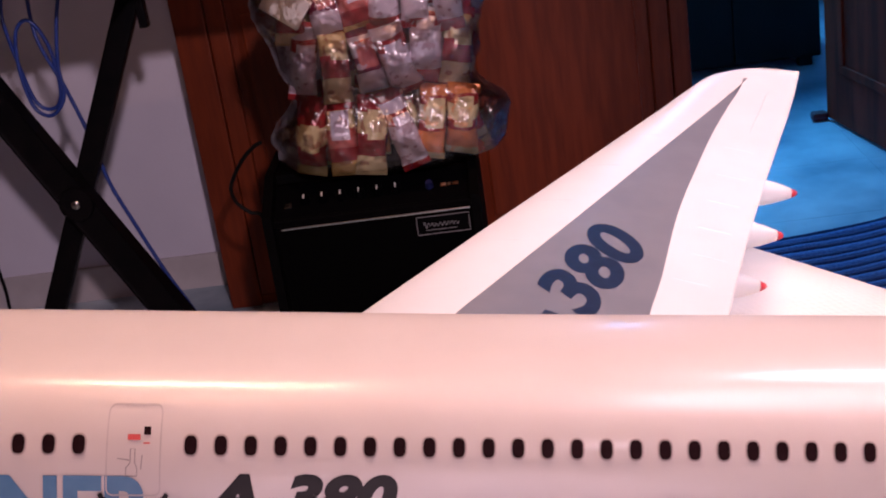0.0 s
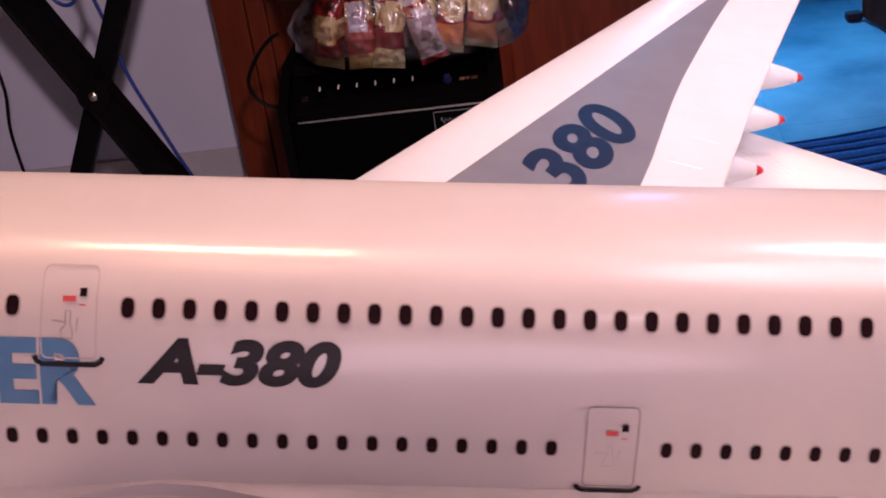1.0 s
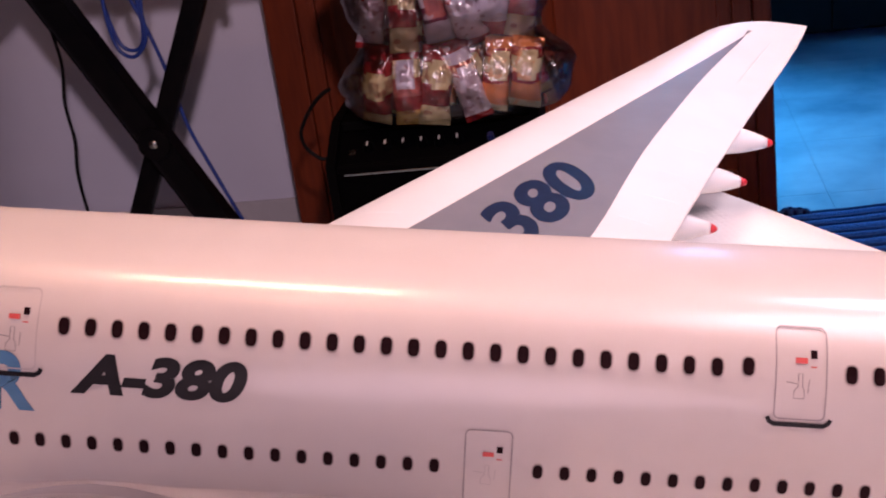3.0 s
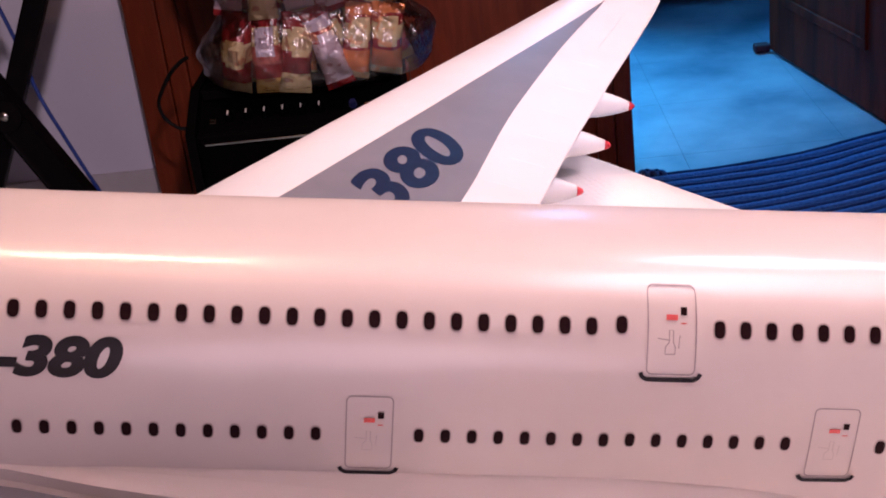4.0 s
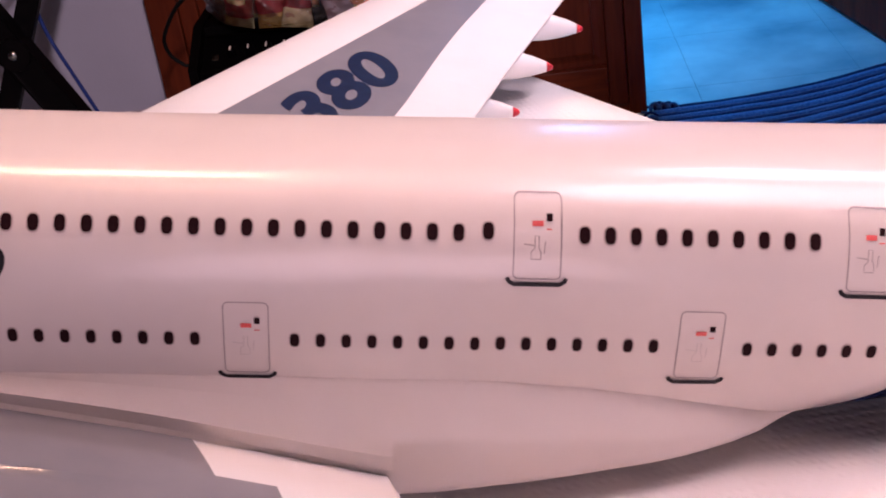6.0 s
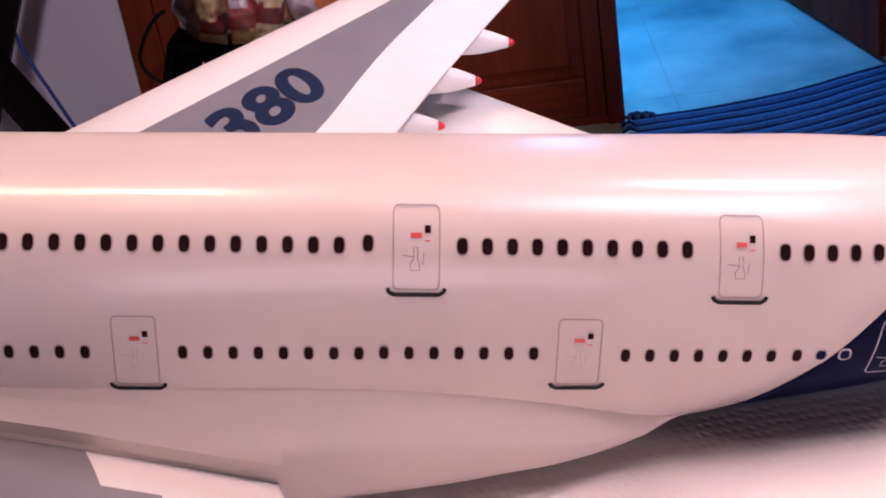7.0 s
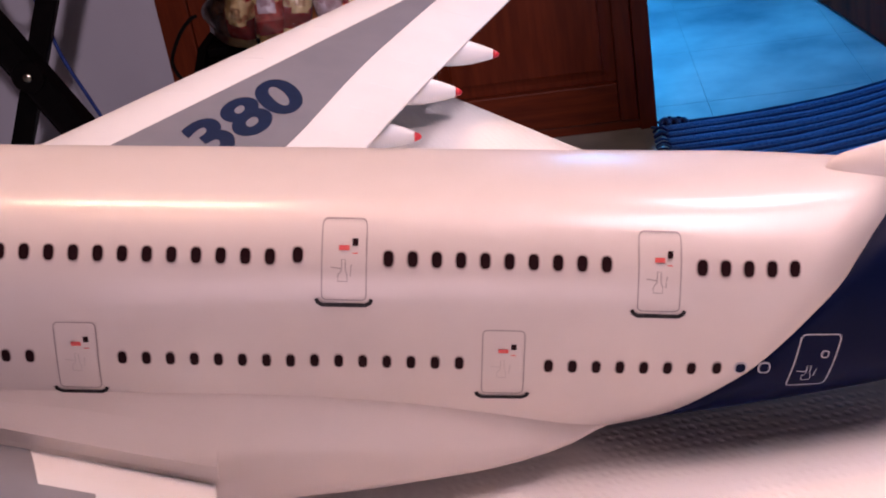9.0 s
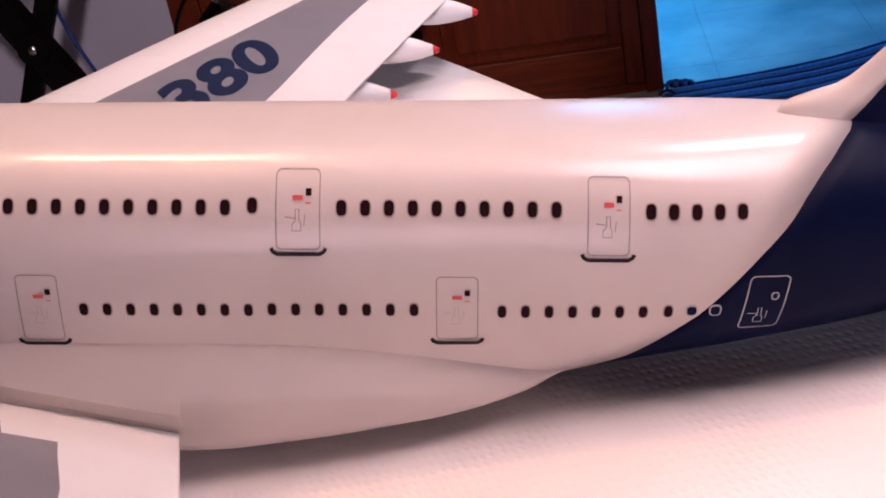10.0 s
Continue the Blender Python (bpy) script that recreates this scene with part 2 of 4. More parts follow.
def lerp_table(x, table):
    """Smooth value at x of a table of (x, value)."""
    if x <= table[0][0]:
        return table[0][1]
    for (a, va), (b, vb) in zip(table, table[1:]):
        if x <= b:
            return va + (vb - va) * (x - a) / (b - a)
    return table[-1][1]


def lettering(text, bold, slant):
    """The outline of a word as a flat bmesh, cap height 1, starting at x = 0."""
    cu = bpy.data.curves.new("word", "FONT")
    cu.body, cu.size, cu.offset, cu.shear, cu.resolution_u = text, 1.0, bold, slant, 6
    ob = new("word", cu)
    me = bpy.data.meshes.new_from_object(ob.evaluated_get(bpy.context.evaluated_depsgraph_get()))
    bpy.data.objects.remove(ob)
    bpy.data.curves.remove(cu)
    bm = bmesh.new()
    bm.from_mesh(me)
    bpy.data.meshes.remove(me)
    xs, ys = [v.co.x for v in bm.verts], [v.co.y for v in bm.verts]
    x0, x1, y0, y1 = min(xs), max(xs), min(ys), max(ys)
    for v in bm.verts:
        v.co = Vector(((v.co.x - x0) / (x1 - x0), (v.co.y - y0) / (y1 - y0), 0))
    for k in range(1, 8):
        bmesh.ops.bisect_plane(bm, geom=bm.verts[:] + bm.edges[:] + bm.faces[:], plane_co=(0, k / 8, 0), plane_no=(0, 1, 0))
    for k in range(1, 10):
        bmesh.ops.bisect_plane(bm, geom=bm.verts[:] + bm.edges[:] + bm.faces[:], plane_co=(k / 10, 0, 0), plane_no=(1, 0, 0))
    return bm

# ---- the model airplane ----
# Its own axes: x towards the tail, y to its right wing, z up; it lies on its belly, nose raised by nine degrees.
AXIS = Vector((0.98592785, 0.04403261, -0.1612681))
SIDE = Vector((-0.0446166, 0.9990042, 0.0))
PLANE = Matrix((AXIS, SIDE, AXIS.cross(SIDE))).transposed().to_4x4()
PLANE.translation = (-0.0963476, 0.3507245, 0.8614046)
MID = 0.038        # y of the fuselage's middle
airplane = thing("model_airplane", "large glossy white model airliner with navy tail on white cloth", "model airplane", m=PLANE)

NOSE, REAR = -0.305, 0.575
TOP = [(-0.305, -0.050), (-0.295, -0.034), (-0.275, -0.020), (-0.245, -0.004), (-0.20, 0.0095), (-0.15, 0.0140), (-0.05, 0.0150), (0.08, 0.0152), (0.20, 0.0164), (0.34, 0.0172), (0.37, 0.0188), (0.395, 0.0190), (0.43, 0.0160), (0.575, 0.004)]
LOW = [(-0.305, -0.051), (-0.295, -0.062), (-0.275, -0.073), (-0.245, -0.081), (-0.20, -0.086), (-0.15, -0.087), (0.25, -0.087), (0.275, -0.083), (0.298, -0.0775), (0.321, -0.0715), (0.36, -0.0636), (0.40, -0.0545), (0.48, -0.0330), (0.575, -0.005)]
WIDE = [(-0.305, 0.0008), (-0.295, 0.014), (-0.275, 0.026), (-0.245, 0.036), (-0.20, 0.0425), (-0.15, 0.0446), (0.35, 0.0446), (0.40, 0.0410), (0.45, 0.0330), (0.52, 0.0180), (0.575, 0.004)]


def body_size(x):
    t = lambda tab: sum(lerp_table(x + k * 0.008, tab) for k in (-2, -1, 0, 1, 2)) / 5 if -0.27 < x < 0.55 else lerp_table(x, tab)
    top, low, wide = t(TOP), t(LOW), t(WIDE)
    mid = low + (top - low) * 0.4773
    return wide, mid, top - mid, mid - low


def roundness(x):
    """The shoulders are fuller ahead of the tail than at it."""
    u = min(max((x - 0.335) / 0.05, 0), 1)
    return 2.85 - 0.65 * u * u * (3 - 2 * u)


def body_point(x, a):
    wide, mid, up, down = body_size(x)
    c, s = math.cos(a), math.sin(a)
    n, b = (roundness(x), up) if s > 0 else (2.2, down)
    return Vector((x, MID + wide * math.copysign(abs(c) ** (2 / n), c), mid + b * math.copysign(abs(s) ** (2 / n), s)))


def skin(x, z, lift=0.0):
    """A place on the left side of the fuselage at that x and height, lift above the paint, and the outward direction."""
    def at(x, z):
        wide, mid, up, down = body_size(x)
        n, b = (roundness(x), up) if z > mid else (2.2, down)
        r = min(abs((z - mid) / b), 0.9999)
        return MID - wide * (1 - r ** n) ** (1 / n)
    y, e = at(x, z), 0.0008
    dx, dz = (at(x + e, z) - at(x - e, z)) / (2 * e), (at(x, z + e) - at(x, z - e)) / (2 * e)
    out = Vector((dx, -1, dz)).normalized()
    return Vector((x, y, z)) + out * lift, out


# where the white paint ends and the navy begins, by height
PAINT = [(-0.09, 0.272), (-0.075, 0.292), (-0.066, 0.309), (-0.0587, 0.3206), (-0.0452, 0.3342), (-0.0357, 0.3444), (-0.0242, 0.3543), (-0.014, 0.3625), (-0.0045, 0.3709), (0.0042, 0.3772)]
# over the crown, by the distance from the middle
PAINT_TOP = [(0.0, 0.3984), (0.013, 0.3942), (0.025, 0.3862), (0.035, 0.3772), (0.045, 0.366)]
SIDES = 96
angles = [2 * math.pi * (k + 0.5) / SIDES for k in range(SIDES)]


def paint_edge(a):
    x = 0.34
    for _ in range(12):
        p = body_point(x, a)
        x = 0.5 * x + 0.5 * (lerp_table(p.z, PAINT) if p.z < 0.0042 else lerp_table(abs(p.y - MID), PAINT_TOP))
    return x


edge = [paint_edge(a) for a in angles]
rings = []
for k in range(14):
    u = (k / 13) ** 1.6
    rings.append([body_point(NOSE + 0.105 * u, a) for a in angles])
for k in range(1, 41):
    rings.append([body_point(-0.20 + (e + 0.20) * k / 40, a) for a, e in zip(angles, edge)])
fuselage = part("fuselage", loft(rings, caps=True), M_WHITE, airplane, smooth=True)
rings = [[body_point(e + (REAR - e) * (k / 26), a) for a, e in zip(angles, edge)] for k in range(27)]
tail = part("tail_cone", loft(rings, caps=True), M_NAVY, airplane, "navy blue painted tail cone", smooth=True)

# belly fairing between the wings
FAIR_W = [(-0.085, 0.034), (-0.06, 0.043), (-0.03, 0.0495), (0.02, 0.0535), (0.10, 0.054), (0.18, 0.054), (0.222, 0.0522), (0.262, 0.0478), (0.285, 0.0415), (0.296, 0.0352), (0.306, 0.0270)]
FAIR_Z = [(-0.085, -0.066), (0.18, -0.066), (0.222, -0.0655), (0.262, -0.0665), (0.285, -0.0672), (0.296, -0.0665), (0.306, -0.0640)]
FAIR_D = [(-0.085, 0.014), (-0.06, 0.022), (-0.03, 0.029), (0.02, 0.033), (0.10, 0.034), (0.18, 0.034), (0.222, 0.0270), (0.262, 0.0165), (0.285, 0.0075), (0.296, 0.0035), (0.306, 0.0020)]
FAIR_T = [(-0.085, -0.056), (-0.03, -0.050), (0.05, -0.0468), (0.20, -0.0470), (0.232, -0.0492), (0.2575, -0.0530), (0.2815, -0.0588), (0.296, -0.0642), (0.306, -0.0630)]
rings = []
for k in range(47):
    x = -0.085 + 0.391 * k / 46
    f = lambda tab: sum(lerp_table(x + j * 0.007, tab) for j in (-1, 0, 1)) / 3
    w, z, d, top = f(FAIR_W), f(FAIR_Z), f(FAIR_D), f(FAIR_T)
    ring = []
    for j in range(49):
        a = math.pi * j / 48
        c, s = math.cos(a), math.sin(a)
        ring.append((x, MID + w * math.copysign(abs(c) ** (2 / 3), c), z - d * abs(s) ** (2 / 3)))
    inner = min(w, MID - skin(x, top)[0].y) - 0.0012
    for side in (-1, 1):
        flank = []
        for j in range(1, 9):
            u = j / 8
            bulge = w + (inner - w) * (u ** 1.35)
            flank.append((x, MID + side * bulge, z + (top - z) * u))
        ring = ring + flank if side < 0 else flank[::-1] + ring
    rings.append(ring)
part("belly_fairing", loft(rings, close=True, caps=True), M_FAIR, airplane, smooth=True)



def fairing_half(x, z):
    """Half the fairing's width at that x and height."""
    w, mid, d, top = (lerp_table(x, tab) for tab in (FAIR_W, FAIR_Z, FAIR_D, FAIR_T))
    if z >= mid:
        inner = min(w, MID - skin(x, top)[0].y) - 0.0012
        return w + (inner - w) * min((z - mid) / (top - mid), 1) ** 1.35
    return w * (1 - min((mid - z) / d, 1) ** 3) ** (1 / 3)


# wings: span place, leading edge, trailing edge, height of the back, fall to the trailing edge, thickness
WING = [
    (0.070, -0.056, 0.1655, -0.0500, 0.0300, 0.032), (0.091, -0.041, 0.1690, -0.0500, 0.0285, 0.028), (0.110, -0.0255, 0.1735, -0.0486, 0.0240, 0.024),
    (0.140, -0.0017, 0.1805, -0.0465, 0.0185, 0.019), (0.170, 0.0178, 0.1875, -0.0440, 0.0145, 0.016), (0.203, 0.0392, 0.1955, -0.0425, 0.0115, 0.014),
    (0.250, 0.0697, 0.2115, -0.0396, 0.0100, 0.012), (0.300, 0.1021, 0.2290, -0.0365, 0.0088, 0.010), (0.372, 0.1490, 0.2560, -0.0315, 0.0070, 0.009),
    (0.420, 0.1800, 0.2745, -0.0283, 0.0058, 0.008), (0.468, 0.2112, 0.2930, -0.0250, 0.0045, 0.007), (0.505, 0.2352, 0.3068, -0.0220, 0.0038, 0.006),
    (0.530, 0.2525, 0.3155, -0.0196, 0.0032, 0.005), (0.5385, 0.2610, 0.3185, -0.0186, 0.0028, 0.0045), (0.5440, 0.2710, 0.3203, -0.0178, 0.0022, 0.004), (0.5460, 0.2820, 0.3210, -0.0174, 0.0018, 0.003),
]


def wing_row(s):
    for a, b in zip(WING, WING[1:]):
        if s <= b[0]:
            u = (s - a[0]) / (b[0] - a[0])
            return [p + (q - p) * u for p, q in zip(a, b)]
    return list(WING[-1])


def wing_top(x, s, lift=0.0):
    """Height of the wing's upper side at that x and span place."""
    _, le, te, back, fall, thick = wing_row(s)
    f = min(max((x - le) / (te - le), 0), 1)
    bend = lerp_table(s, [(0.09, 1.2), (0.2, 1.6)])
    z = back - fall * ((f - 0.3) / 0.7) ** bend if f > 0.3 else back - thick * 0.5 * (1 - f / 0.3) ** 2.4
    z -= 0.0045 * lerp_table(s, [(0.070, 1.0), (0.091, 0.85), (0.110, 0.3), (0.140, 0.0)]) * math.exp(-((f - 0.36) / 0.26) ** 2)   # hollow along the root
    return z + lift


def wing_side(s, right):
    return s if right else 2 * MID - s


def wing_ring(row, right):
    s, le, te, back, fall, thick = row
    fs = [0.5 * (1 - math.cos(math.pi * k / 22)) for k in range(23)]
    upper = [(le + (te - le) * f, wing_side(s, right), wing_top(le + (te - le) * f, s)) for f in fs]
    lower = []
    for (x, y, z), f in zip(upper, fs):
        d = thick * (3.0 * (math.sqrt(f) * 0.62 - 0.26 * f - 0.36 * f * f)) + 0.0009 * min(f * 8, 1)
        lower.append((x, y, z - max(d, 0.0)))
    return upper + lower[-1:0:-1]


# front and rear edge of the grey walkway paint along the span
GREY_F = [(0.0845, -0.022), (0.1275, -0.008), (0.1285, 0.046), (0.145, 0.0555), (0.192, 0.080), (0.281, 0.1335), (0.4146, 0.2139), (0.527, 0.2815)]
GREY_R = [(0.0845, 0.1055), (0.0898, 0.1078), (0.0998, 0.1123), (0.1177, 0.1197), (0.1182, 0.1374), (0.1283, 0.1405), (0.155, 0.150), (0.194, 0.157), (0.2115, 0.1655), (0.312, 0.1944), (0.4234, 0.2356), (0.493, 0.2651), (0.527, 0.2820)]

for right in (True, False):
    wing = part("wing", loft([wing_ring(r, right) for r in WING], caps=True), M_WING, airplane, smooth=True)
    # grey paint field on the back
    bm = bmesh.new()
    grid = []
    spans = [0.0845, 0.09, 0.096, 0.1, 0.106, 0.112, 0.1177, 0.1182, 0.123, 0.1275, 0.1285, 0.135, 0.142] + [0.15 + 0.0145 * k for k in range(26)] + [0.527]
    for s in spans:
        f = lerp_table(s, GREY_F)
        r = sum(lerp_table(s + k * min(0.012, max(s - 0.142, 0) * 0.5), GREY_R) for k in (-2, -1, 0, 1, 2)) / 5
        grid.append([bm.verts.new((f + (r - f) * k / 14, wing_side(s, right), wing_top(f + (r - f) * k / 14, s, 0.0002))) for k in range(15)])
    for a, b in zip(grid, grid[1:]):
        for k in range(14):
            bm.faces.new((a[k], a[k + 1], b[k + 1], b[k]) if right else (a[k], b[k], b[k + 1], a[k + 1]))
    part("grey_paint", bm, M_GREY, wing, "grey painted wing walkway", smooth=True)
    # number on the back of the wing
    bm = lettering("380", 0.035, 0.38)
    along, upward = Vector((0.46, 0.888)), Vector((-0.888, 0.46))
    start = Vector((0.1339, 0.1898))
    for v in bm.verts:
        p = start + along * (v.co.x * 0.095) + upward * (v.co.y * 0.0318)
        if not right:
            p = Vector((0.128, 0.268)) + Vector((0.46, -0.888)) * (v.co.x * 0.088) + Vector((0.888, 0.46)) * ((v.co.y - 0.5) * 0.0315)
        v.co = Vector((p.x, wing_side(p.y, right), wing_top(p.x, p.y, 0.0004)))
    part("wing_number", bm, M_WINGINK, wing, "dark blue number 380")
    if right:
        bm = bmesh.new()
        g = []
        for i in range(5):
            row = []
            for j in range(3):
                p = along * (0.2135 + 0.0135 * i / 4) + upward * (-0.0185 + 0.0058 * j / 2)
                row.append(bm.verts.new((p.x, p.y, wing_top(p.x, p.y, 0.0004))))
            g.append(row)
        for i in range(4):
            for j in range(2):
                bm.faces.new((g[i][j], g[i + 1][j], g[i + 1][j + 1], g[i][j + 1]))
        part("wing_hyphen", bm, M_WINGINK, wing, "dark blue hyphen")
    # short raised ribs on the white trailing band
    ribs = [(0.235, 0.1865), (0.262, 0.2005), (0.292, 0.2095), (0.325, 0.221), (0.36, 0.233), (0.40, 0.247)]
    ribs += [(s, 0.5 * (wing_row(s)[1] + lerp_table(s, GREY_F))) for s in (0.165, 0.215, 0.265, 0.315, 0.365, 0.415)]
    for s, x in ribs:
        bm = bmesh.new()
        q = []
        for k in range(5):
            xx, ss = x - 0.008 + 0.0040 * k, s + 0.0034 * (1 - k / 4)
            q.append([bm.verts.new((xx, wing_side(ss + o, right), wing_top(xx, ss + o, h))) for o, h in ((-0.0007, 0.00002), (0.0001, 0.00022), (0.0007, 0.00002))])
        for a, b in zip(q, q[1:]):
            for k in range(2):
                bm.faces.new((a[k], a[k + 1], b[k + 1], b[k]))
        part("wing_rib", bm, M_WING, wing)
    # a low ridge along the outer trailing band
    bm = bmesh.new()
    q = []
    for k in range(13):
        s = 0.430 + 0.078 * k / 12
        rear = lerp_table(s, GREY_R)
        x = rear + 0.52 * (wing_row(s)[2] - rear)
        q.append([bm.verts.new((x + o, wing_side(s, right), wing_top(x + o, s, h))) for o, h in ((-0.0006, 0.00002), (0.0, 0.00030), (0.0006, 0.00002))])
    for a, b in zip(q, q[1:]):
        for k in range(2):
            bm.faces.new((a[k], a[k + 1], b[k + 1], b[k]))
    part("wing_ridge", bm, M_WING, wing)
    # flap track fairings with red tips
    for x, s, z in ((0.2715, 0.369, -0.0479), (0.2498, 0.3154, -0.0533), (0.2287, 0.2647, -0.0607)):
        rings, tips = [], []
        for k in range(25):
            u = k / 24
            r = 0.0074 * (math.sin(math.pi * min(u * 0.62 + 0.0, 0.5)) ** 0.6 if u < 0.8 else 1) if u < 0.5 else 0.0074 * (1 - ((u - 0.5) / 0.5) ** 1.9 * 0.80)
            cx, cz = x - 0.062 * (1 - u), z + 0.0042 * (1 - u)
            ring = [(cx, wing_side(s - 0.008 * (1 - u) + r * math.cos(a), right), cz + 1.15 * r * math.sin(a)) for a in [2 * math.pi * j / 20 for j in range(20)]]
            (rings if u <= 0.96 else tips).append(ring)
        tips = [rings[-1]] + tips
        tips.append([(x + 0.0010, wing_side(s + 0.0006 * math.cos(a), right), z + 0.0007 * math.sin(a)) for a in [2 * math.pi * j / 20 for j in range(20)]])
        pod = part("flap_fairing", loft(rings, caps=True), M_WING, airplane, smooth=True)
        part("red_tip", loft(tips, caps=True), M_TIP, pod, "red painted tip", smooth=True)

# the fairing ends over each wing in a thin undercut lip
for right in (True, False):
    rings = []
    for k in range(57):
        x = -0.030 + 0.2005 * k / 56
        s = 0.072
        for _ in range(30):
            s = 0.5 * s + 0.5 * (MID + fairing_half(x, wing_top(x, s)))
        base = wing_top(x, s)
        h = lerp_table(x, [(0.0, 0.0050), (0.05, 0.0054), (0.11, 0.0066), (0.17, 0.0086)]) * min(1, k / 12 + 0.15)
        reach = max(0.0015, min(0.024, 0.75 * (lerp_table(x, FAIR_T) - base - h)))
        half = lambda z: MID + fairing_half(x, base + z)
        flare = 0.0024 * min(1, k / 12 + 0.1, 0.35 + (56 - k) / 22)
        swell = lambda u: half(h + reach * u) + flare * (1 - u) ** 2 - 0.0002 * u
        profile = [(half(h + reach) - 0.0010, h + reach)] + [(swell(u), h + reach * u) for u in (0.9, 0.75, 0.6, 0.45, 0.3, 0.15, 0.0)] + [(half(h) + flare - 0.0003, h - 0.0004), (half(0.4 * h) + 0.0003, 0.4 * h), (half(0) - 0.0010, -0.0006), (half(0) - 0.004, -0.0006)]
        rings.append([(x, wing_side(y, right), base + z) for y, z in profile])
    lip = part("root_lip", loft(rings, close=True, caps=True), M_FAIR, airplane, smooth=True)
    lip.data.set_sharp_from_angle(angle=radians(38))

# fin with a white leading edge and navy side
FIN_LE = [(0.010, 0.3700), (0.0185, 0.3722), (0.0215, 0.3738), (0.0237, 0.3775), (0.0256, 0.3828), (0.0272, 0.3888), (0.0306, 0.3946), (0.0356, 0.4001), (0.0415, 0.4056), (0.06, 0.4195), (0.10, 0.448), (0.17, 0.505)]
FIN_TE = [(0.0, 0.560), (0.17, 0.578)]
white_rings, navy_rings = [], []
for k in range(40):
    z = 0.010 + 0.158 * (k / 39) ** 1.7
    le, te = lerp_table(z, FIN_LE), lerp_table(z, FIN_TE)
    half = 0.0090 * (1 - 0.55 * (z / 0.17)) * (1 + 1.0 * max(0, 1 - z / 0.030) ** 2 * 0.25)
    band = max(le + 0.0095, 0.3957 + 0.86 * (z - 0.0186))
    thick = lambda x: half * math.sqrt(max(1 - (1 - min((x - le) / 0.05, 1)) ** 2, 0)) * (1 if x < le + 0.05 else max(0.08, 1 - (x - le - 0.05) / (te - le - 0.05)))
    xs = [le + (band - le) * (j / 8) ** 2 for j in range(9)]
    white_rings.append([(x, MID - thick(x), z) for x in xs[::-1]] + [(x, MID + thick(x), z) for x in xs[1:]])
    xs = [band + (te - band) * j / 10 for j in range(11)]
    navy_rings.append([(x, MID - thick(x), z) for x in xs[::-1]] + [(x, MID + thick(x), z) for x in xs])
fin = part("fin", loft(navy_rings, caps=True), M_NAVY, airplane, "navy blue painted tail fin", smooth=True)
part("leading_edge", loft(white_rings, close=True, caps=True), M_WHITE, fin, "white fin leading edge", smooth=True)
# tailplanes
for right in (True, False):
    rings = []
    for s, le, te, z, t in ((0.045, 0.440, 0.535, -0.012, 0.010), (0.09, 0.470, 0.545, -0.008, 0.008), (0.15, 0.510, 0.560, -0.002, 0.005), (0.185, 0.538, 0.567, 0.001, 0.003)):
        fs = [0.5 * (1 - math.cos(math.pi * k / 12)) for k in range(13)]
        up = [(le + (te - le) * f, wing_side(MID + s - 0.038 + 0.03, right), z + t * math.sqrt(f) * (1 - f)) for f in fs]
        rings.append(up + [(x, y, 2 * z - zz) for x, y, zz in up[-2:0:-1]])
    part("tailplane", loft(rings, caps=True), M_WHITE, airplane, smooth=True)

# windows, printed a little proud of the skin
def window_mesh(name, w, h, thick, mat):
    bm = bmesh.new()
    ring = []
    for k in range(20):
        a = 2 * math.pi * k / 20
        c, s = math.cos(a), math.sin(a)
        ring.append((w / 2 * math.copysign(abs(c) ** 0.74, c), h / 2 * math.copysign(abs(s) ** 0.74, s)))
    top = [bm.verts.new((x, z, thick)) for x, z in ring]
    low = [bm.verts.new((x * 1.02, z * 1.02, -0.0006)) for x, z in ring]
    bm.faces.new(top)
    for k in range(20):
        bm.faces.new((low[k], low[(k + 1) % 20], top[(k + 1) % 20], top[k]))
    bmesh.ops.recalc_face_normals(bm, faces=bm.faces)
    me = bpy.data.meshes.new(name)
    bm.to_mesh(me)
    bm.free()
    me.materials.append(mat)
    return me


PANE = window_mesh("window", 0.0033, 0.0051, 0.00034, M_PANE)
RIM = window_mesh("window_rim", 0.0041, 0.0060, 0.00020, M_HALO)
RIM_PALE = window_mesh("window_rim", 0.0046, 0.0050, 0.00022, M_PALE)
PANE_NAVY = window_mesh("window", 0.0035, 0.0039, 0.00034, M_NAVY)


def on_skin(x, z, lean=0.0):
    p, out = skin(x, z)
    right = Vector((1, 0, 0))
    upv = out.cross(right).normalized()
    upv = upv if upv.z > 0 else -upv
    right = upv.cross(out).normalized()
    m = Matrix((right, upv, out)).transposed().to_4x4()
    m.translation = p
    return m


def put_window(x, z, size=1.0, pane=None, rim=None):
    m = on_skin(x, z) @ Matrix.Diagonal((size, size, 1, 1))
    ob = new("window", pane or PANE)
    ob.parent = fuselage
    ob.matrix_local = m
    r = new("window_rim", rim or RIM)
    r.parent = fuselage
    r.matrix_local = m


PITCH = 0.00787
for k in range(25):
    put_window(PITCH * k, 0.0)
put_window(0.1977, 0.0006)
for k in range(10):
    put_window(-0.0293 - PITCH * k, 0.0)
for k in range(10):
    put_window(0.2266 + 0.00770 * k, 0.0)
for k in range(5):
    put_window(0.3261 + 0.00732 * k, -0.0002)
for k in range(28):
    put_window(0.1098 - 0.00783 * k, -0.0345, 0.86)
for k in range(15):
    put_window(0.1400 + 0.00784 * k, -0.0344 + (0.0003 if k > 7 else 0), 0.86)
for k in range(7):
    put_window(0.2788 + 0.00774 * k, -0.0346, 0.86)
put_window(0.3335, -0.0344, 0.86)
put_window(0.3412, -0.0343, 0.9, PANE_NAVY, RIM_PALE)
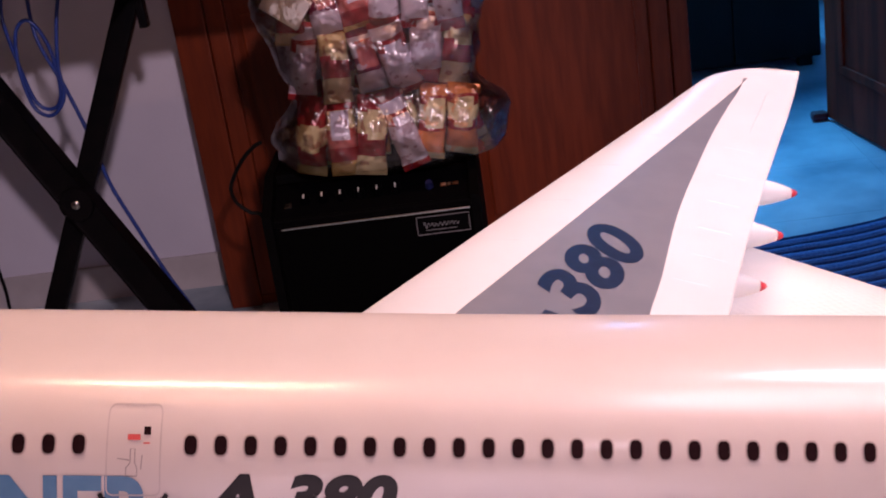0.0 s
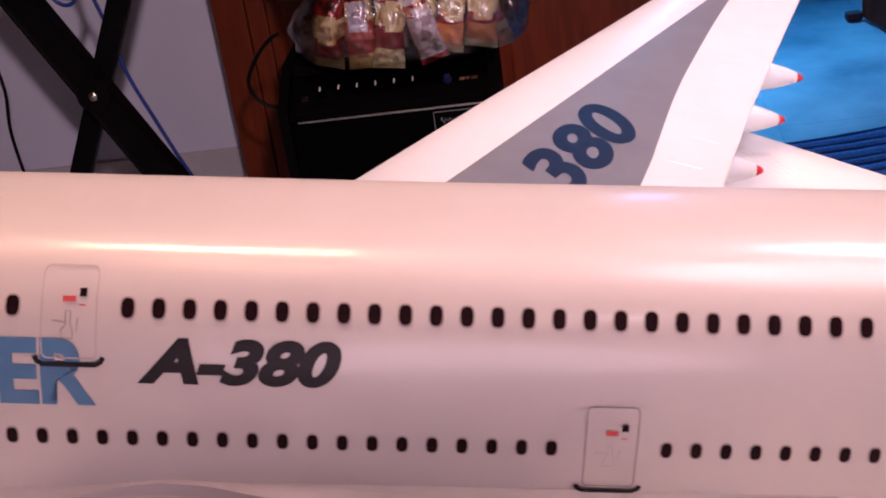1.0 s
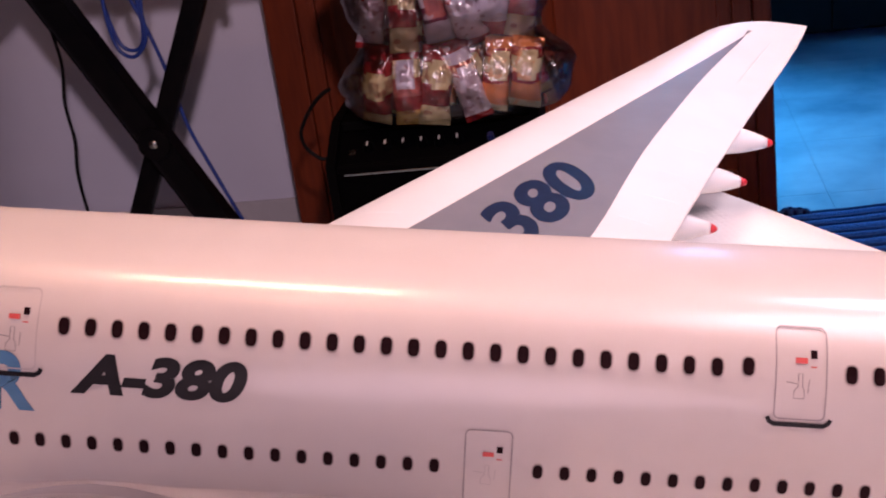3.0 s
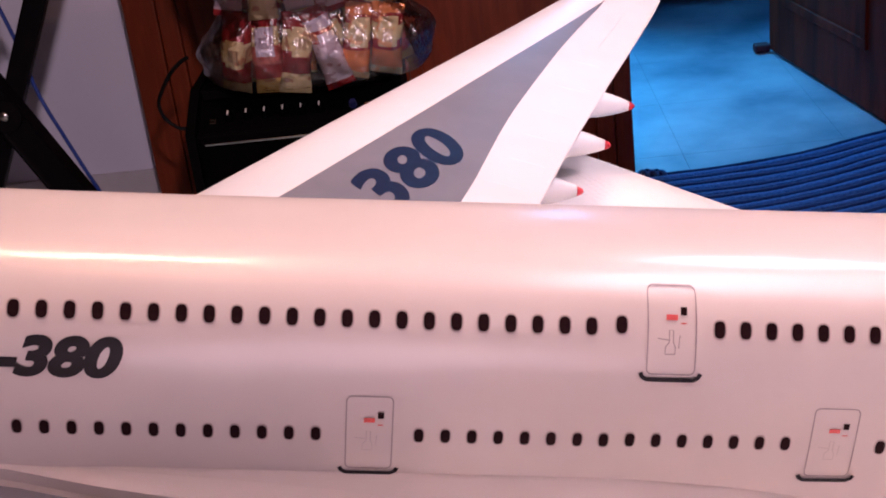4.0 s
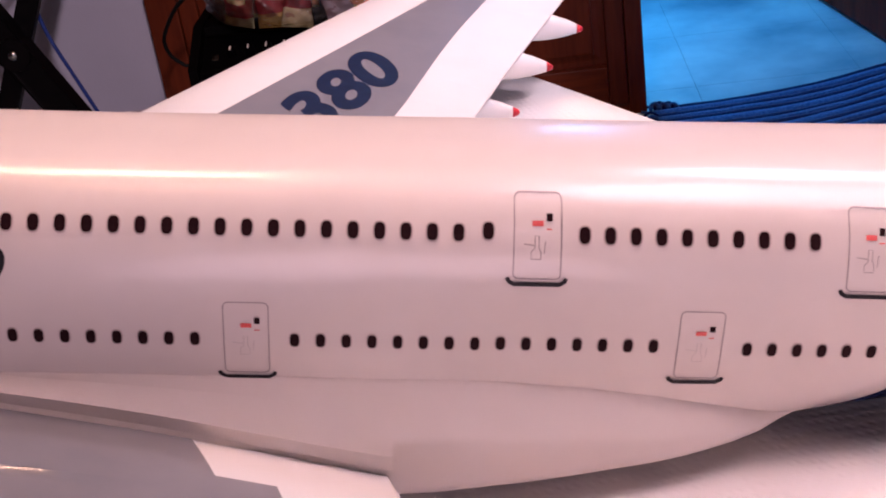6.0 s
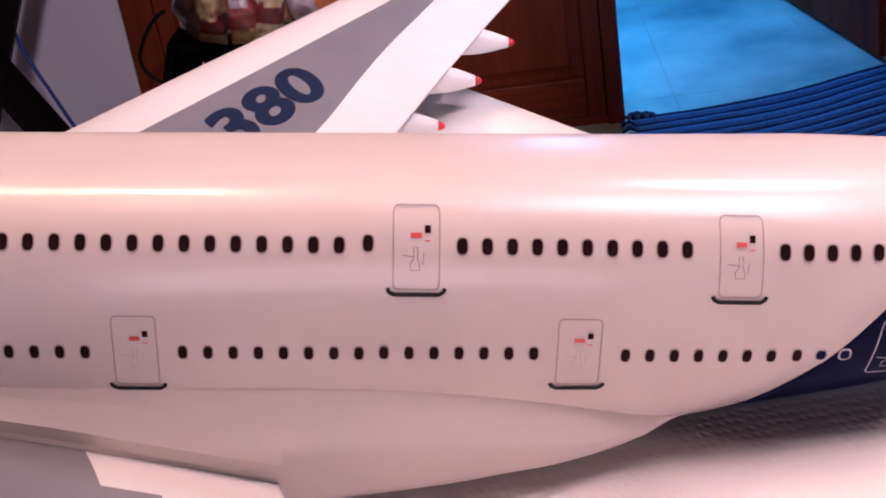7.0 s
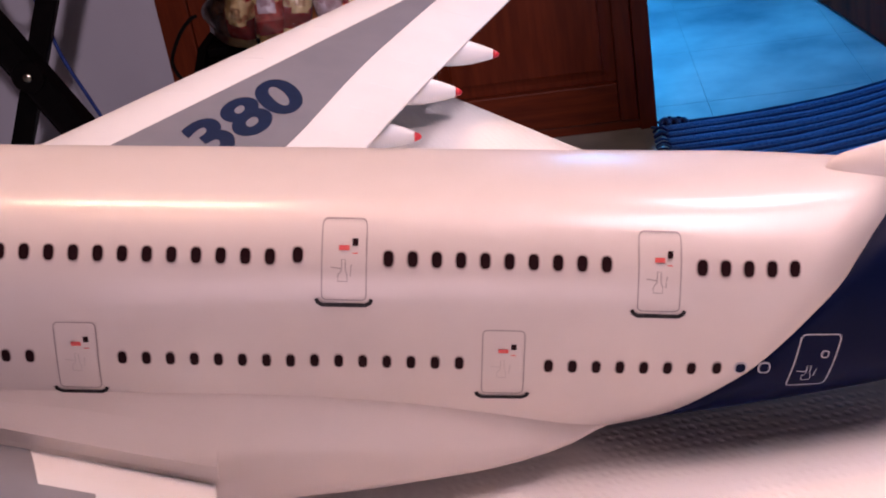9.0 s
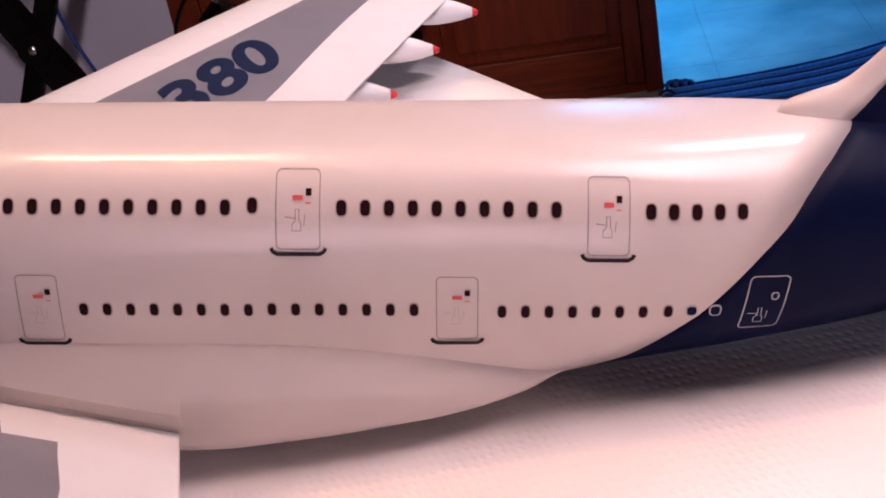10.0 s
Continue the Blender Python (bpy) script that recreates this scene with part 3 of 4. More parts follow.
put_window(0.3490, -0.0343, 0.9, PANE_NAVY, RIM_PALE)


def ribbon(points, width, lift, closed=False):
    """A thin printed line on the skin through (x, z) places."""
    bm = bmesh.new()
    n = len(points)
    rows = []
    for i, (x, z) in enumerate(points):
        a = points[(i - 1) % n] if closed or i else points[i]
        b = points[(i + 1) % n] if closed or i < n - 1 else points[i]
        d = Vector((b[0] - a[0], b[1] - a[1])).normalized()
        o = Vector((-d.y, d.x)) * width / 2
        rows.append([bm.verts.new(skin(x + o.x * k, z + o.y * k, lift)[0]) for k in (-1, 1)])
    for i in range(n if closed else n - 1):
        a, b = rows[i], rows[(i + 1) % n]
        bm.faces.new((a[0], a[1], b[1], b[0]))
    bmesh.ops.recalc_face_normals(bm, faces=bm.faces)
    return bm


def patch(x0, x1, z0, z1, lift):
    bm = bmesh.new()
    g = [[bm.verts.new(skin(x0 + (x1 - x0) * i / 3, z0 + (z1 - z0) * j / 3, lift)[0]) for j in range(4)] for i in range(4)]
    for i in range(3):
        for j in range(3):
            bm.faces.new((g[i][j], g[i + 1][j], g[i + 1][j + 1], g[i][j + 1]))
    bmesh.ops.recalc_face_normals(bm, faces=bm.faces)
    return bm


def rounded(x0, x1, z0, z1, r, lean=0.0):
    pts = []
    for cx, cz, a0 in ((x1 - r, z1 - r, 0), (x0 + r, z1 - r, 90), (x0 + r, z0 + r, 180), (x1 - r, z0 + r, 270)):
        for k in range(5):
            a = radians(a0 + 22.5 * k)
            pts.append((cx + r * math.cos(a), cz + r * math.sin(a)))
    fine = []
    for i, p in enumerate(pts):
        q = pts[(i + 1) % len(pts)]
        steps = max(1, int(math.dist(p, q) / 0.002))
        fine += [(p[0] + (q[0] - p[0]) * k / steps, p[1] + (q[1] - p[1]) * k / steps) for k in range(steps)]
    return [(x + lean * (z - z0), z) for x, z in fine]


def airplane_door(x, top, low, w, line, lean=0.0, sill=True, marks=True):
    door = part("door", ribbon(rounded(x - w / 2, x + w / 2, low, top, 0.0016, lean), 0.0004, 0.00035, True), line, airplane, "printed door outline")
    h = top - low
    if sill:
        half = w / 2 + 0.0018
        pts = [(x - half, low + 0.0004), (x - half + 0.0006, low - 0.0008), (x - half + 0.002, low - 0.0016)] + [(x + half * k / 6, low - 0.0016) for k in range(-4, 5)] + [(x + half - 0.002, low - 0.0016), (x + half - 0.0006, low - 0.0008), (x + half, low + 0.0004)]
        part("door_sill", ribbon(pts, 0.0013, 0.0005), M_BLACKINK, door, "black printed sill line")
    if marks:
        part("door_window", patch(x + w * 0.18, x + w * 0.31, top - h * 0.29, top - h * 0.205, 0.0004), M_PANE, door)
        part("warning_print", patch(x - w * 0.12, x + w * 0.12, top - h * 0.345, top - h * 0.285, 0.0004), M_RED, door, "small red print")
        part("warning_print", patch(x + w * 0.18, x + w * 0.30, top - h * 0.385, top - h * 0.37, 0.0004), M_RED, door, "small red print")
    mk = (M_LINE if top > 0 else M_FAINT) if marks else line
    c = low + h * (0.42 if marks else 0.3)
    arrow = [(-0.0008, 0.0028), (-0.0008, -0.0004), (-0.0019, -0.0016), (-0.0019, -0.0036), (0.0010, -0.0036), (0.0010, -0.0016), (0.0004, -0.0004), (0.0004, 0.0028)]
    part("handle_print", ribbon([(x + a, c + b) for a, b in arrow], 0.00028, 0.0004, True), mk, door)
    part("handle_print", ribbon([(x - 0.0042, c + 0.0006), (x - 0.0010, c + 0.0002)], 0.00026, 0.0004), mk, door)
    part("handle_print", ribbon([(x + 0.0020, c - 0.002), (x + 0.0023, c + 0.0014)], 0.00026, 0.0004), mk, door)
    return door


airplane_door(0.2125, 0.0098, -0.0126, 0.0142, M_LINE)
airplane_door(0.3127, 0.0087, -0.0140, 0.0133, M_LINE)
airplane_door(-0.0149, 0.0080, -0.0122, 0.0140, M_FAINT)
airplane_door(0.1254, -0.0219, -0.0462, 0.0136, M_LINE)
airplane_door(0.2640, -0.0219, -0.0454, 0.0136, M_LINE)
airplane_door(0.3640, -0.0215, -0.0428, 0.0130, M_PALE, 0.10, False, False)
part("door_window", ribbon(rounded(0.3670, 0.3692, -0.0302, -0.0276, 0.0009), 0.0004, 0.0005, True), M_PALE, airplane, "pale ring on navy paint")

# words on the side
for word, x0, x1, z0, z1, bold, slant, mat, label in (
    ("A-380", 0.0023, 0.0548, -0.0186, -0.0065, 0.050, 0.28, M_BLACKINK, "black slanted lettering A-380"),
    ("NER", -0.0500, -0.0085, -0.0250, -0.0073, 0.040, 0.0, M_BLUEINK, "blue block lettering"),
):
    bm = lettering(word, bold, slant)
    for v in bm.verts:
        v.co = skin(x0 + (x1 - x0) * v.co.x, z0 + (z1 - z0) * v.co.y, 0.00028)[0]
    bmesh.ops.recalc_face_normals(bm, faces=bm.faces)
    part("lettering", bm, mat, fuselage, label)

# ---- the room ----
def structure(name, bm, mat, label, category, smooth=False):
    return tagged(part(name, bm, mat, None, "", smooth), label, category, "", "structure")


WALL_Y = 2.585
structure("wall_north", box(-2.2, 0.335, WALL_Y, WALL_Y + 0.12, FLOOR, ROOF), M_WALL, "lilac grey painted wall behind the wardrobe", "wall")
structure("wall_north_right", box(0.90, 2.2, WALL_Y, WALL_Y + 0.12, FLOOR, ROOF), M_WALL, "lilac grey painted wall beside the passage", "wall")
structure("wall_west", box(-2.32, -2.2, -2.1, WALL_Y + 0.12, FLOOR, ROOF), M_ROOM, "unseen side wall kept dark to limit bounced light", "wall")
structure("wall_east", box(2.2, 2.32, -2.1, WALL_Y + 0.12, FLOOR, ROOF), M_ROOM, "unseen side wall kept dark to limit bounced light", "wall")
structure("wall_south", box(-2.32, 2.32, -2.22, -2.1, FLOOR, ROOF), M_ROOM, "unseen wall kept dark to limit bounced light", "wall")
structure("lintel", box(0.335, 0.90, WALL_Y, WALL_Y + 0.12, 2.1, ROOF), M_WALL, "painted wall over the passage", "wall")
structure("hall_wall_west", box(-0.72, -0.60, WALL_Y + 0.12, 4.72, FLOOR, ROOF), M_WALL, "painted wall of the hall", "wall")
structure("hall_wall_east", box(1.9, 2.02, WALL_Y + 0.12, 4.72, FLOOR, ROOF), M_WALL, "painted wall of the hall", "wall")
bm = bmesh.new()
for b in ((-0.72, -0.3, FLOOR, ROOF), (0.7, 2.02, FLOOR, ROOF), (-0.3, 0.7, FLOOR, 1.1), (-0.3, 0.7, 2.3, ROOF)):
    add_box(bm, b[0], b[1], 4.62, 4.74, b[2], b[3])
structure("hall_wall_north", bm, M_WALL, "painted hall wall with a window opening", "wall")
structure("ceiling", box(-2.32, 2.32, -2.22, 4.74, ROOF, ROOF + 0.1), M_CEIL, "unseen ceiling kept dark to limit bounced light", "ceiling")
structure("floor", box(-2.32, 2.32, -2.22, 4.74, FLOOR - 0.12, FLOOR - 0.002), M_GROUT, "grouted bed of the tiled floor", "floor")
structure("baseboard", box(-2.2, -0.612, WALL_Y - 0.010, WALL_Y, FLOOR, FLOOR + 0.075, 0.002), M_BASE, "pale tile baseboard along the wall", "baseboard")

# ceiling lamps
tube_lamp = thing("tube_lamp", "white ceiling lamp with a short light tube", "lamp", m=pose(-0.11, 0.75, ROOF))
part("housing", box(-0.24, 0.24, -0.035, 0.035, -0.035, 0.0, 0.006), M_SHADE, tube_lamp)
for x in (-0.225, 0.205):
    part("socket", box(x, x + 0.02, -0.012, 0.012, -0.070, -0.0355, 0.003), M_SHADE, tube_lamp)
part("light_tube", tube([(-0.204, 0, -0.055), (-0.1, 0, -0.055), (0.1, 0, -0.055), (0.204, 0, -0.055)], 0.011, 12), M_SHADE, tube_lamp, smooth=True)
# the second, wider one houses the added light for the cloth
for x, y, wide in ((-0.02, 0.18, 1.45), (1.10, 0.30, 4.4)):
    lamp_thing = thing("ceiling_lamp", "unseen round white ceiling lamp", "lamp", m=pose(x, y, ROOF))
    ring = lambda r, z: [(r * math.cos(a), r * math.sin(a), z) for a in [2 * math.pi * k / 32 for k in range(32)]]
    part("base_plate", loft([ring(0.06, 0.0), ring(0.06, -0.02), ring(0.055, -0.024)], caps=True), M_SHADE, lamp_thing, smooth=False)
    part("shade", loft([ring(r * wide, z) for r, z in ((0.13, -0.05), (0.13, -0.035), (0.06, -0.022), (0.05, -0.026), (0.127, -0.045))]), M_SHADE, lamp_thing)

spotlight = thing("pendant_spotlight", "black spotlight hanging from the ceiling on a thin rod", "lamp", m=pose(0.50, -1.02, ROOF))
ring = lambda r, z: [(r * math.cos(a), r * math.sin(a), z) for a in [2 * math.pi * k / 28 for k in range(28)]]
part("ceiling_plate", loft([ring(0.05, 0.0), ring(0.05, -0.018), ring(0.045, -0.022)], caps=True), M_STEEL, spotlight)
part("rod", loft([ring(0.007, -0.02), ring(0.007, -0.62)], caps=True), M_STEEL, spotlight, smooth=True)
head = pose(0, 0, -1 * ROOF) @ Matrix.Translation((-0.50, 1.02, 0)) @ look((0.50, -1.0, 1.85), (-0.50, 2.45, 0.34))
part("spot_head", loft([[head @ Vector(p) for p in ring(r, z)] for r, z in ((0.085, -0.01), (0.085, 0.06), (0.06, 0.11), (0.02, 0.13), (0.018, 0.128), (0.056, 0.108), (0.081, 0.06), (0.081, -0.01))]), M_STEEL, spotlight)
# fixture for the added fill light; no such lamp is known in the room
lantern = thing("unseen_fill_lantern", "unseen lantern added as fill light for the airplane's near side", "lamp", m=pose(0.10, -0.97, FLOOR))
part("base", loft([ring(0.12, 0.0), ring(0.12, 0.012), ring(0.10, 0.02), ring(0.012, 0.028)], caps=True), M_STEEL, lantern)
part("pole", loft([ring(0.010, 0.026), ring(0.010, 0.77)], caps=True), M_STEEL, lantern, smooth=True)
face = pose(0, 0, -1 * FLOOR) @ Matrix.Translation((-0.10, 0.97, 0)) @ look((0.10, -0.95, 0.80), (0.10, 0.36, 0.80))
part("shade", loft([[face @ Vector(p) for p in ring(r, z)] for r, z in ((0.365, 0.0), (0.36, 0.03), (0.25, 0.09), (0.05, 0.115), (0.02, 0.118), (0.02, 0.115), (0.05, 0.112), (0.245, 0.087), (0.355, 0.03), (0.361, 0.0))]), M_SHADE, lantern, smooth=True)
lamp_stand = thing("floor_lamp", "tall slim floor lamp with a small white shade", "lamp", m=pose(1.01, 1.185, FLOOR))
ring = lambda r, z: [(r * math.cos(a), r * math.sin(a), z) for a in [2 * math.pi * k / 28 for k in range(28)]]
part("base", loft([ring(0.13, 0.0), ring(0.13, 0.012), ring(0.11, 0.022), ring(0.014, 0.03)], caps=True), M_STEEL, lamp_stand)
part("pole", loft([ring(0.011, 0.028), ring(0.011, 2.10)], caps=True), M_STEEL, lamp_stand, smooth=True)
head = look((-0.28, -0.085, 1.96), (-0.74, -0.695, 0.735))
part("shade", loft([[head @ Vector(p) for p in ring(r, z)] for r, z in ((0.10, -0.012), (0.10, 0.02), (0.055, 0.10), (0.02, 0.13), (0.0185, 0.128), (0.052, 0.098), (0.096, 0.02), (0.0965, -0.012))]), M_SHADE, lamp_stand)
part("arm", tube([(0.0, 0.0, 2.08), (-0.03, -0.005, 2.18), (-0.12, -0.03, 2.20), (-0.20, -0.050, 2.15), (-0.22, -0.030, 2.08)], 0.008), M_STEEL, lamp_stand)

# ---- table and cloth ----
EDGE, ACROSS = Vector((0.572, -0.8203, 0)), Vector((-0.8203, -0.572, 0))
CORNER = Vector((0.0925, 0.795, 0))
TABLE = Matrix((EDGE, -ACROSS.copy(), Vector((0, 0, 1)))).transposed().to_4x4()
TABLE.translation = CORNER
table = thing("table", "wooden table covered with a white cloth", "table", m=TABLE)
part("tabletop", box(0.012, 1.19, -0.89, -0.012, CLOTH - 0.034, CLOTH - 0.005, 0.004), M_TABLE, table)
for x in (0.06, 1.10):
    for y in (-0.10, -0.83):
        part("leg", box(x, x + 0.05, y, y + 0.05, FLOOR, CLOTH - 0.034, 0.004), M_TABLE, table)


def cloth_bm():
    bm = bmesh.new()
    nx, ny = 60, 46
    over = 0.10
    g = []
    for i in range(nx + 1):
        row = []
        for j in range(ny + 1):
            u, v = -over + (1.2 + 2 * over) * i / nx, -0.9 - over + (0.9 + 2 * over) * j / ny
            x, y, z = u, v, CLOTH
            dx = max(-u, u - 1.2, 0)
            dy = max(v, -0.9 - v, 0)
            hang = max(dx, dy)
            if hang > 0:
                x, y = min(max(u, -0.004), 1.204), min(max(v, -0.904), 0.004)
                wave = 0.006 * math.sin(u * 31 + v * 23)
                k = min(hang / 0.05, 1)
                if dx >= dy:
                    x += math.copysign(wave * k + 0.003, u - 0.6)
                if dy >= dx:
                    y += math.copysign(wave * k + 0.003, v + 0.45)
                z = CLOTH - hang
            else:
                z += 0.0006 * noise.noise((u * 9, v * 9, 0)) - 0.0006
            row.append(bm.verts.new((x, y, z)))
        g.append(row)
    for i in range(nx):
        for j in range(ny):
            bm.faces.new((g[i][j], g[i + 1][j], g[i + 1][j + 1], g[i][j + 1]))
    return bm


cloth = part("tablecloth", cloth_bm(), M_CLOTH, None, smooth=True)
cloth.matrix_world = TABLE
sol = cloth.modifiers.new("thickness", "SOLIDIFY")
sol.thickness, sol.offset = 0.004, -1
tagged(cloth, "white embossed tablecloth spread over the table", "tablecloth")

# ---- wardrobe ----
CAB_X0, CAB_X1, CAB_Y = -0.613, 0.340, 2.44
wardrobe = thing("wardrobe", "reddish brown varnished wooden wardrobe with panelled doors standing on the tiles", "wardrobe", m=pose(CAB_X0, CAB_Y, FLOOR))
W = CAB_X1 - CAB_X0
part("carcass", box(0, W, 0.022, 0.142, 0.0, 2.0, 0.002), M_WOOD, wardrobe)
part("plinth", box(0.004, W - 0.004, 0.006, 0.0215, 0.0, 0.020, 0.002), M_WOODH, wardrobe)


def panel_bm(x0, x1, z0, z1, y, rise):
    """A raised field with sloping borders and an arched top."""
    bm = bmesh.new()
    rings = []
    for inset, depth in ((0.0, 0.0), (0.004, -0.001), (0.024, 0.0015), (0.0255, rise - 0.001), (0.029, rise)):
        pts = []
        a, b, c, d = x0 + inset, x1 - inset, z0 + inset, z1 - inset
        pts += [(a + (b - a) * k / 8, c) for k in range(9)]
        pts += [(b, c + (d - c) * k / 4) for k in range(1, 4)]
        for k in range(13):
            u = k / 12
            arch = 0.035 * math.sin(math.pi * min(max((u - 0.16) / 0.68, 0), 1)) ** 0.8
            pts.append((b + (a - b) * u, d + arch))
        pts += [(a, d + (c - d) * k / 4) for k in range(1, 4)]
        rings.append([(x, y - depth, z) for x, z in pts])
    bm = loft(rings, caps=True)
    return bm


def wardrobe_door(x0, x1, hinge_left):
    door = part("door_frame", box(x0, x0 + 0.036, 0.0, 0.021, 0.022, 1.985, 0.003), M_WOOD, wardrobe)
    part("stile", box(x1 - 0.036, x1, 0.0, 0.021, 0.022, 1.985, 0.003), M_WOOD, door)
    for z0, z1 in ((0.022, 0.102), (0.655, 0.735), (1.90, 1.985)):
        part("rail", box(x0 + 0.0365, x1 - 0.0365, 0.0005, 0.0205, z0, z1, 0.003), M_WOODH, door)
    part("backing", box(x0 + 0.0365, x1 - 0.0365, 0.0155, 0.0205, 0.1025, 1.8995), M_WOOD, door)
    part("panel", panel_bm(x0 + 0.0365, x1 - 0.0365, 0.1035, 0.61, 0.014, 0.009), M_WOOD, door)
    part("panel", panel_bm(x0 + 0.0365, x1 - 0.0365, 0.7365, 1.86, 0.014, 0.009), M_WOOD, door)
    return door


part("side_post", box(0.0, 0.062, -0.004, 0.0215, 0.0, 2.0, 0.003), M_WOOD, wardrobe)
part("side_post", box(W - 0.034, W, -0.004, 0.0215, 0.0, 2.0, 0.003), M_WOOD, wardrobe)
half = (W - 0.062 - 0.034) / 2
wardrobe_door(0.0635, 0.062 + half - 0.001, True)
wardrobe_door(0.062 + half + 0.001, W - 0.0355, False)

# ---- guitar amplifier ----
amp = thing("guitar_amplifier", "small black guitar amplifier with a row of knobs", "amplifier", m=pose(-0.381, 1.80, FLOOR))
AW, AD, AH = 0.318, 0.21, 0.437
part("cabinet", box(0, AW, 0.012, AD, 0.004, AH - 0.05, 0.006), M_BLACK, amp)
for x in (0.0, AW - 0.014):
    part("cabinet_side", loft([[(x + dx, 0.0, 0.004), (x + dx, AD, 0.004), (x + dx, AD, AH), (x + dx, 0.085, AH), (x + dx, 0.0, AH - 0.042)] for dx in (0, 0.0138)], caps=True), M_BLACK, amp)
part("cabinet_top", box(0.0145, AW - 0.0145, 0.080, AD - 0.001, AH - 0.018, AH - 0.002, 0.003), M_BLACK, amp)
part("speaker_grille", box(0.016, AW - 0.016, 0.004, 0.0118, 0.018, AH - 0.066, 0.003), M_GRILLE, amp)
trim_bar = part("silver_trim", box(0.026, AW - 0.016, 0.0005, 0.0038, AH - 0.0625, AH - 0.0595, 0.0008), M_CHROME, amp, "thin silver trim line")
slope = Matrix.Rotation(math.atan2(0.040, 0.078), 4, "X")
tilt = Matrix.Translation((0, 0.004, AH - 0.058)) @ slope
part("control_panel", box(0.0145, AW - 0.0145, 0.0, 0.086, -0.004, 0.0, 0.0006, tilt), M_PANEL, amp)
for k in range(6):
    bm = bmesh.new()
    x = 0.060 + 0.0272 * k
    bmesh.ops.create_cone(bm, cap_ends=True, segments=20, radius1=0.0085, radius2=0.0068, depth=0.014, matrix=tilt @ Matrix.Translation((x, 0.046, 0.0072)))
    knob = part("knob", bm, M_PANEL, amp, smooth=False)
    part("pointer", box(x - 0.0010, x + 0.0010, 0.0395, 0.0480, 0.0143, 0.0150, 0.0, tilt), M_SHADE, knob, "white pointer line")
bm = bmesh.new()
bmesh.ops.create_cone(bm, cap_ends=True, segments=16, radius1=0.006, radius2=0.005, depth=0.01, matrix=tilt @ Matrix.Translation((0.245, 0.046, 0.005)))
part("power_switch", bm, material("blue_switch", (0.015, 0.02, 0.09), 0.3, scale=90), amp, "small blue switch")
for k, (a, b) in enumerate(((0.262, 0.270), (0.272, 0.277), (0.279, 0.288))):
    part("panel_print", box(a, b, 0.044, 0.050, 0.0001, 0.0004, 0.0, tilt), M_CHROME, amp)
part("jack", box(0.030, 0.040, 0.035, 0.045, 0.0001, 0.003, 0.0008, tilt), M_CHROME, amp)
badge = part("badge", box(AW - 0.096, AW - 0.019, -0.002, 0.0002, AH - 0.094, AH - 0.066, 0.002), M_PANEL, amp, "dark badge plate with a pale border")
bx0, bx1, bz0, bz1 = AW - 0.096, AW - 0.019, AH - 0.094, AH - 0.066
for b in ((bx0, bx1, bz0, bz0 + 0.0010), (bx0, bx1, bz1 - 0.0010, bz1), (bx0, bx0 + 0.0010, bz0 + 0.002, bz1 - 0.002), (bx1 - 0.0010, bx1, bz0 + 0.002, bz1 - 0.002)):
    part("badge_border", box(b[0], b[1], -0.003, -0.0021, b[2], b[3]), M_BADGE, badge)
# the maker's mark as a plain wavy stroke with an underline
part("badge_script", tube([(bx0 + 0.010 + 0.0019 * k, -0.0026, bz0 + 0.0145 + (0.0052 if k < 3 else 0.0032) * math.sin(k * 2.1) * (1 if k % 5 else 0.5)) for k in range(28)], 0.00055, 5), M_BADGE, badge)
part("badge_script", box(bx0 + 0.012, bx0 + 0.058, -0.003, -0.0021, bz0 + 0.0062, bz0 + 0.0070), M_BADGE, badge)

cord = part("amplifier_cord", tube([(-0.388, 1.935, 0.512), (-0.402, 1.945, 0.504), (-0.426, 1.965, 0.482), (-0.450, 1.985, 0.450), (-0.462, 1.995, 0.425), (-0.458, 2.0, 0.400), (-0.440, 2.0, 0.382), (-0.42, 2.0, 0.365), (-0.42, 2.005, 0.25), (-0.41, 2.02, 0.12), (-0.43, 2.04, FLOOR + 0.004), (-0.55, 2.15, FLOOR + 0.004)], 0.0032), M_CABLEK)
tagged(cord, "black cord looping from the amplifier to the floor", "cable")

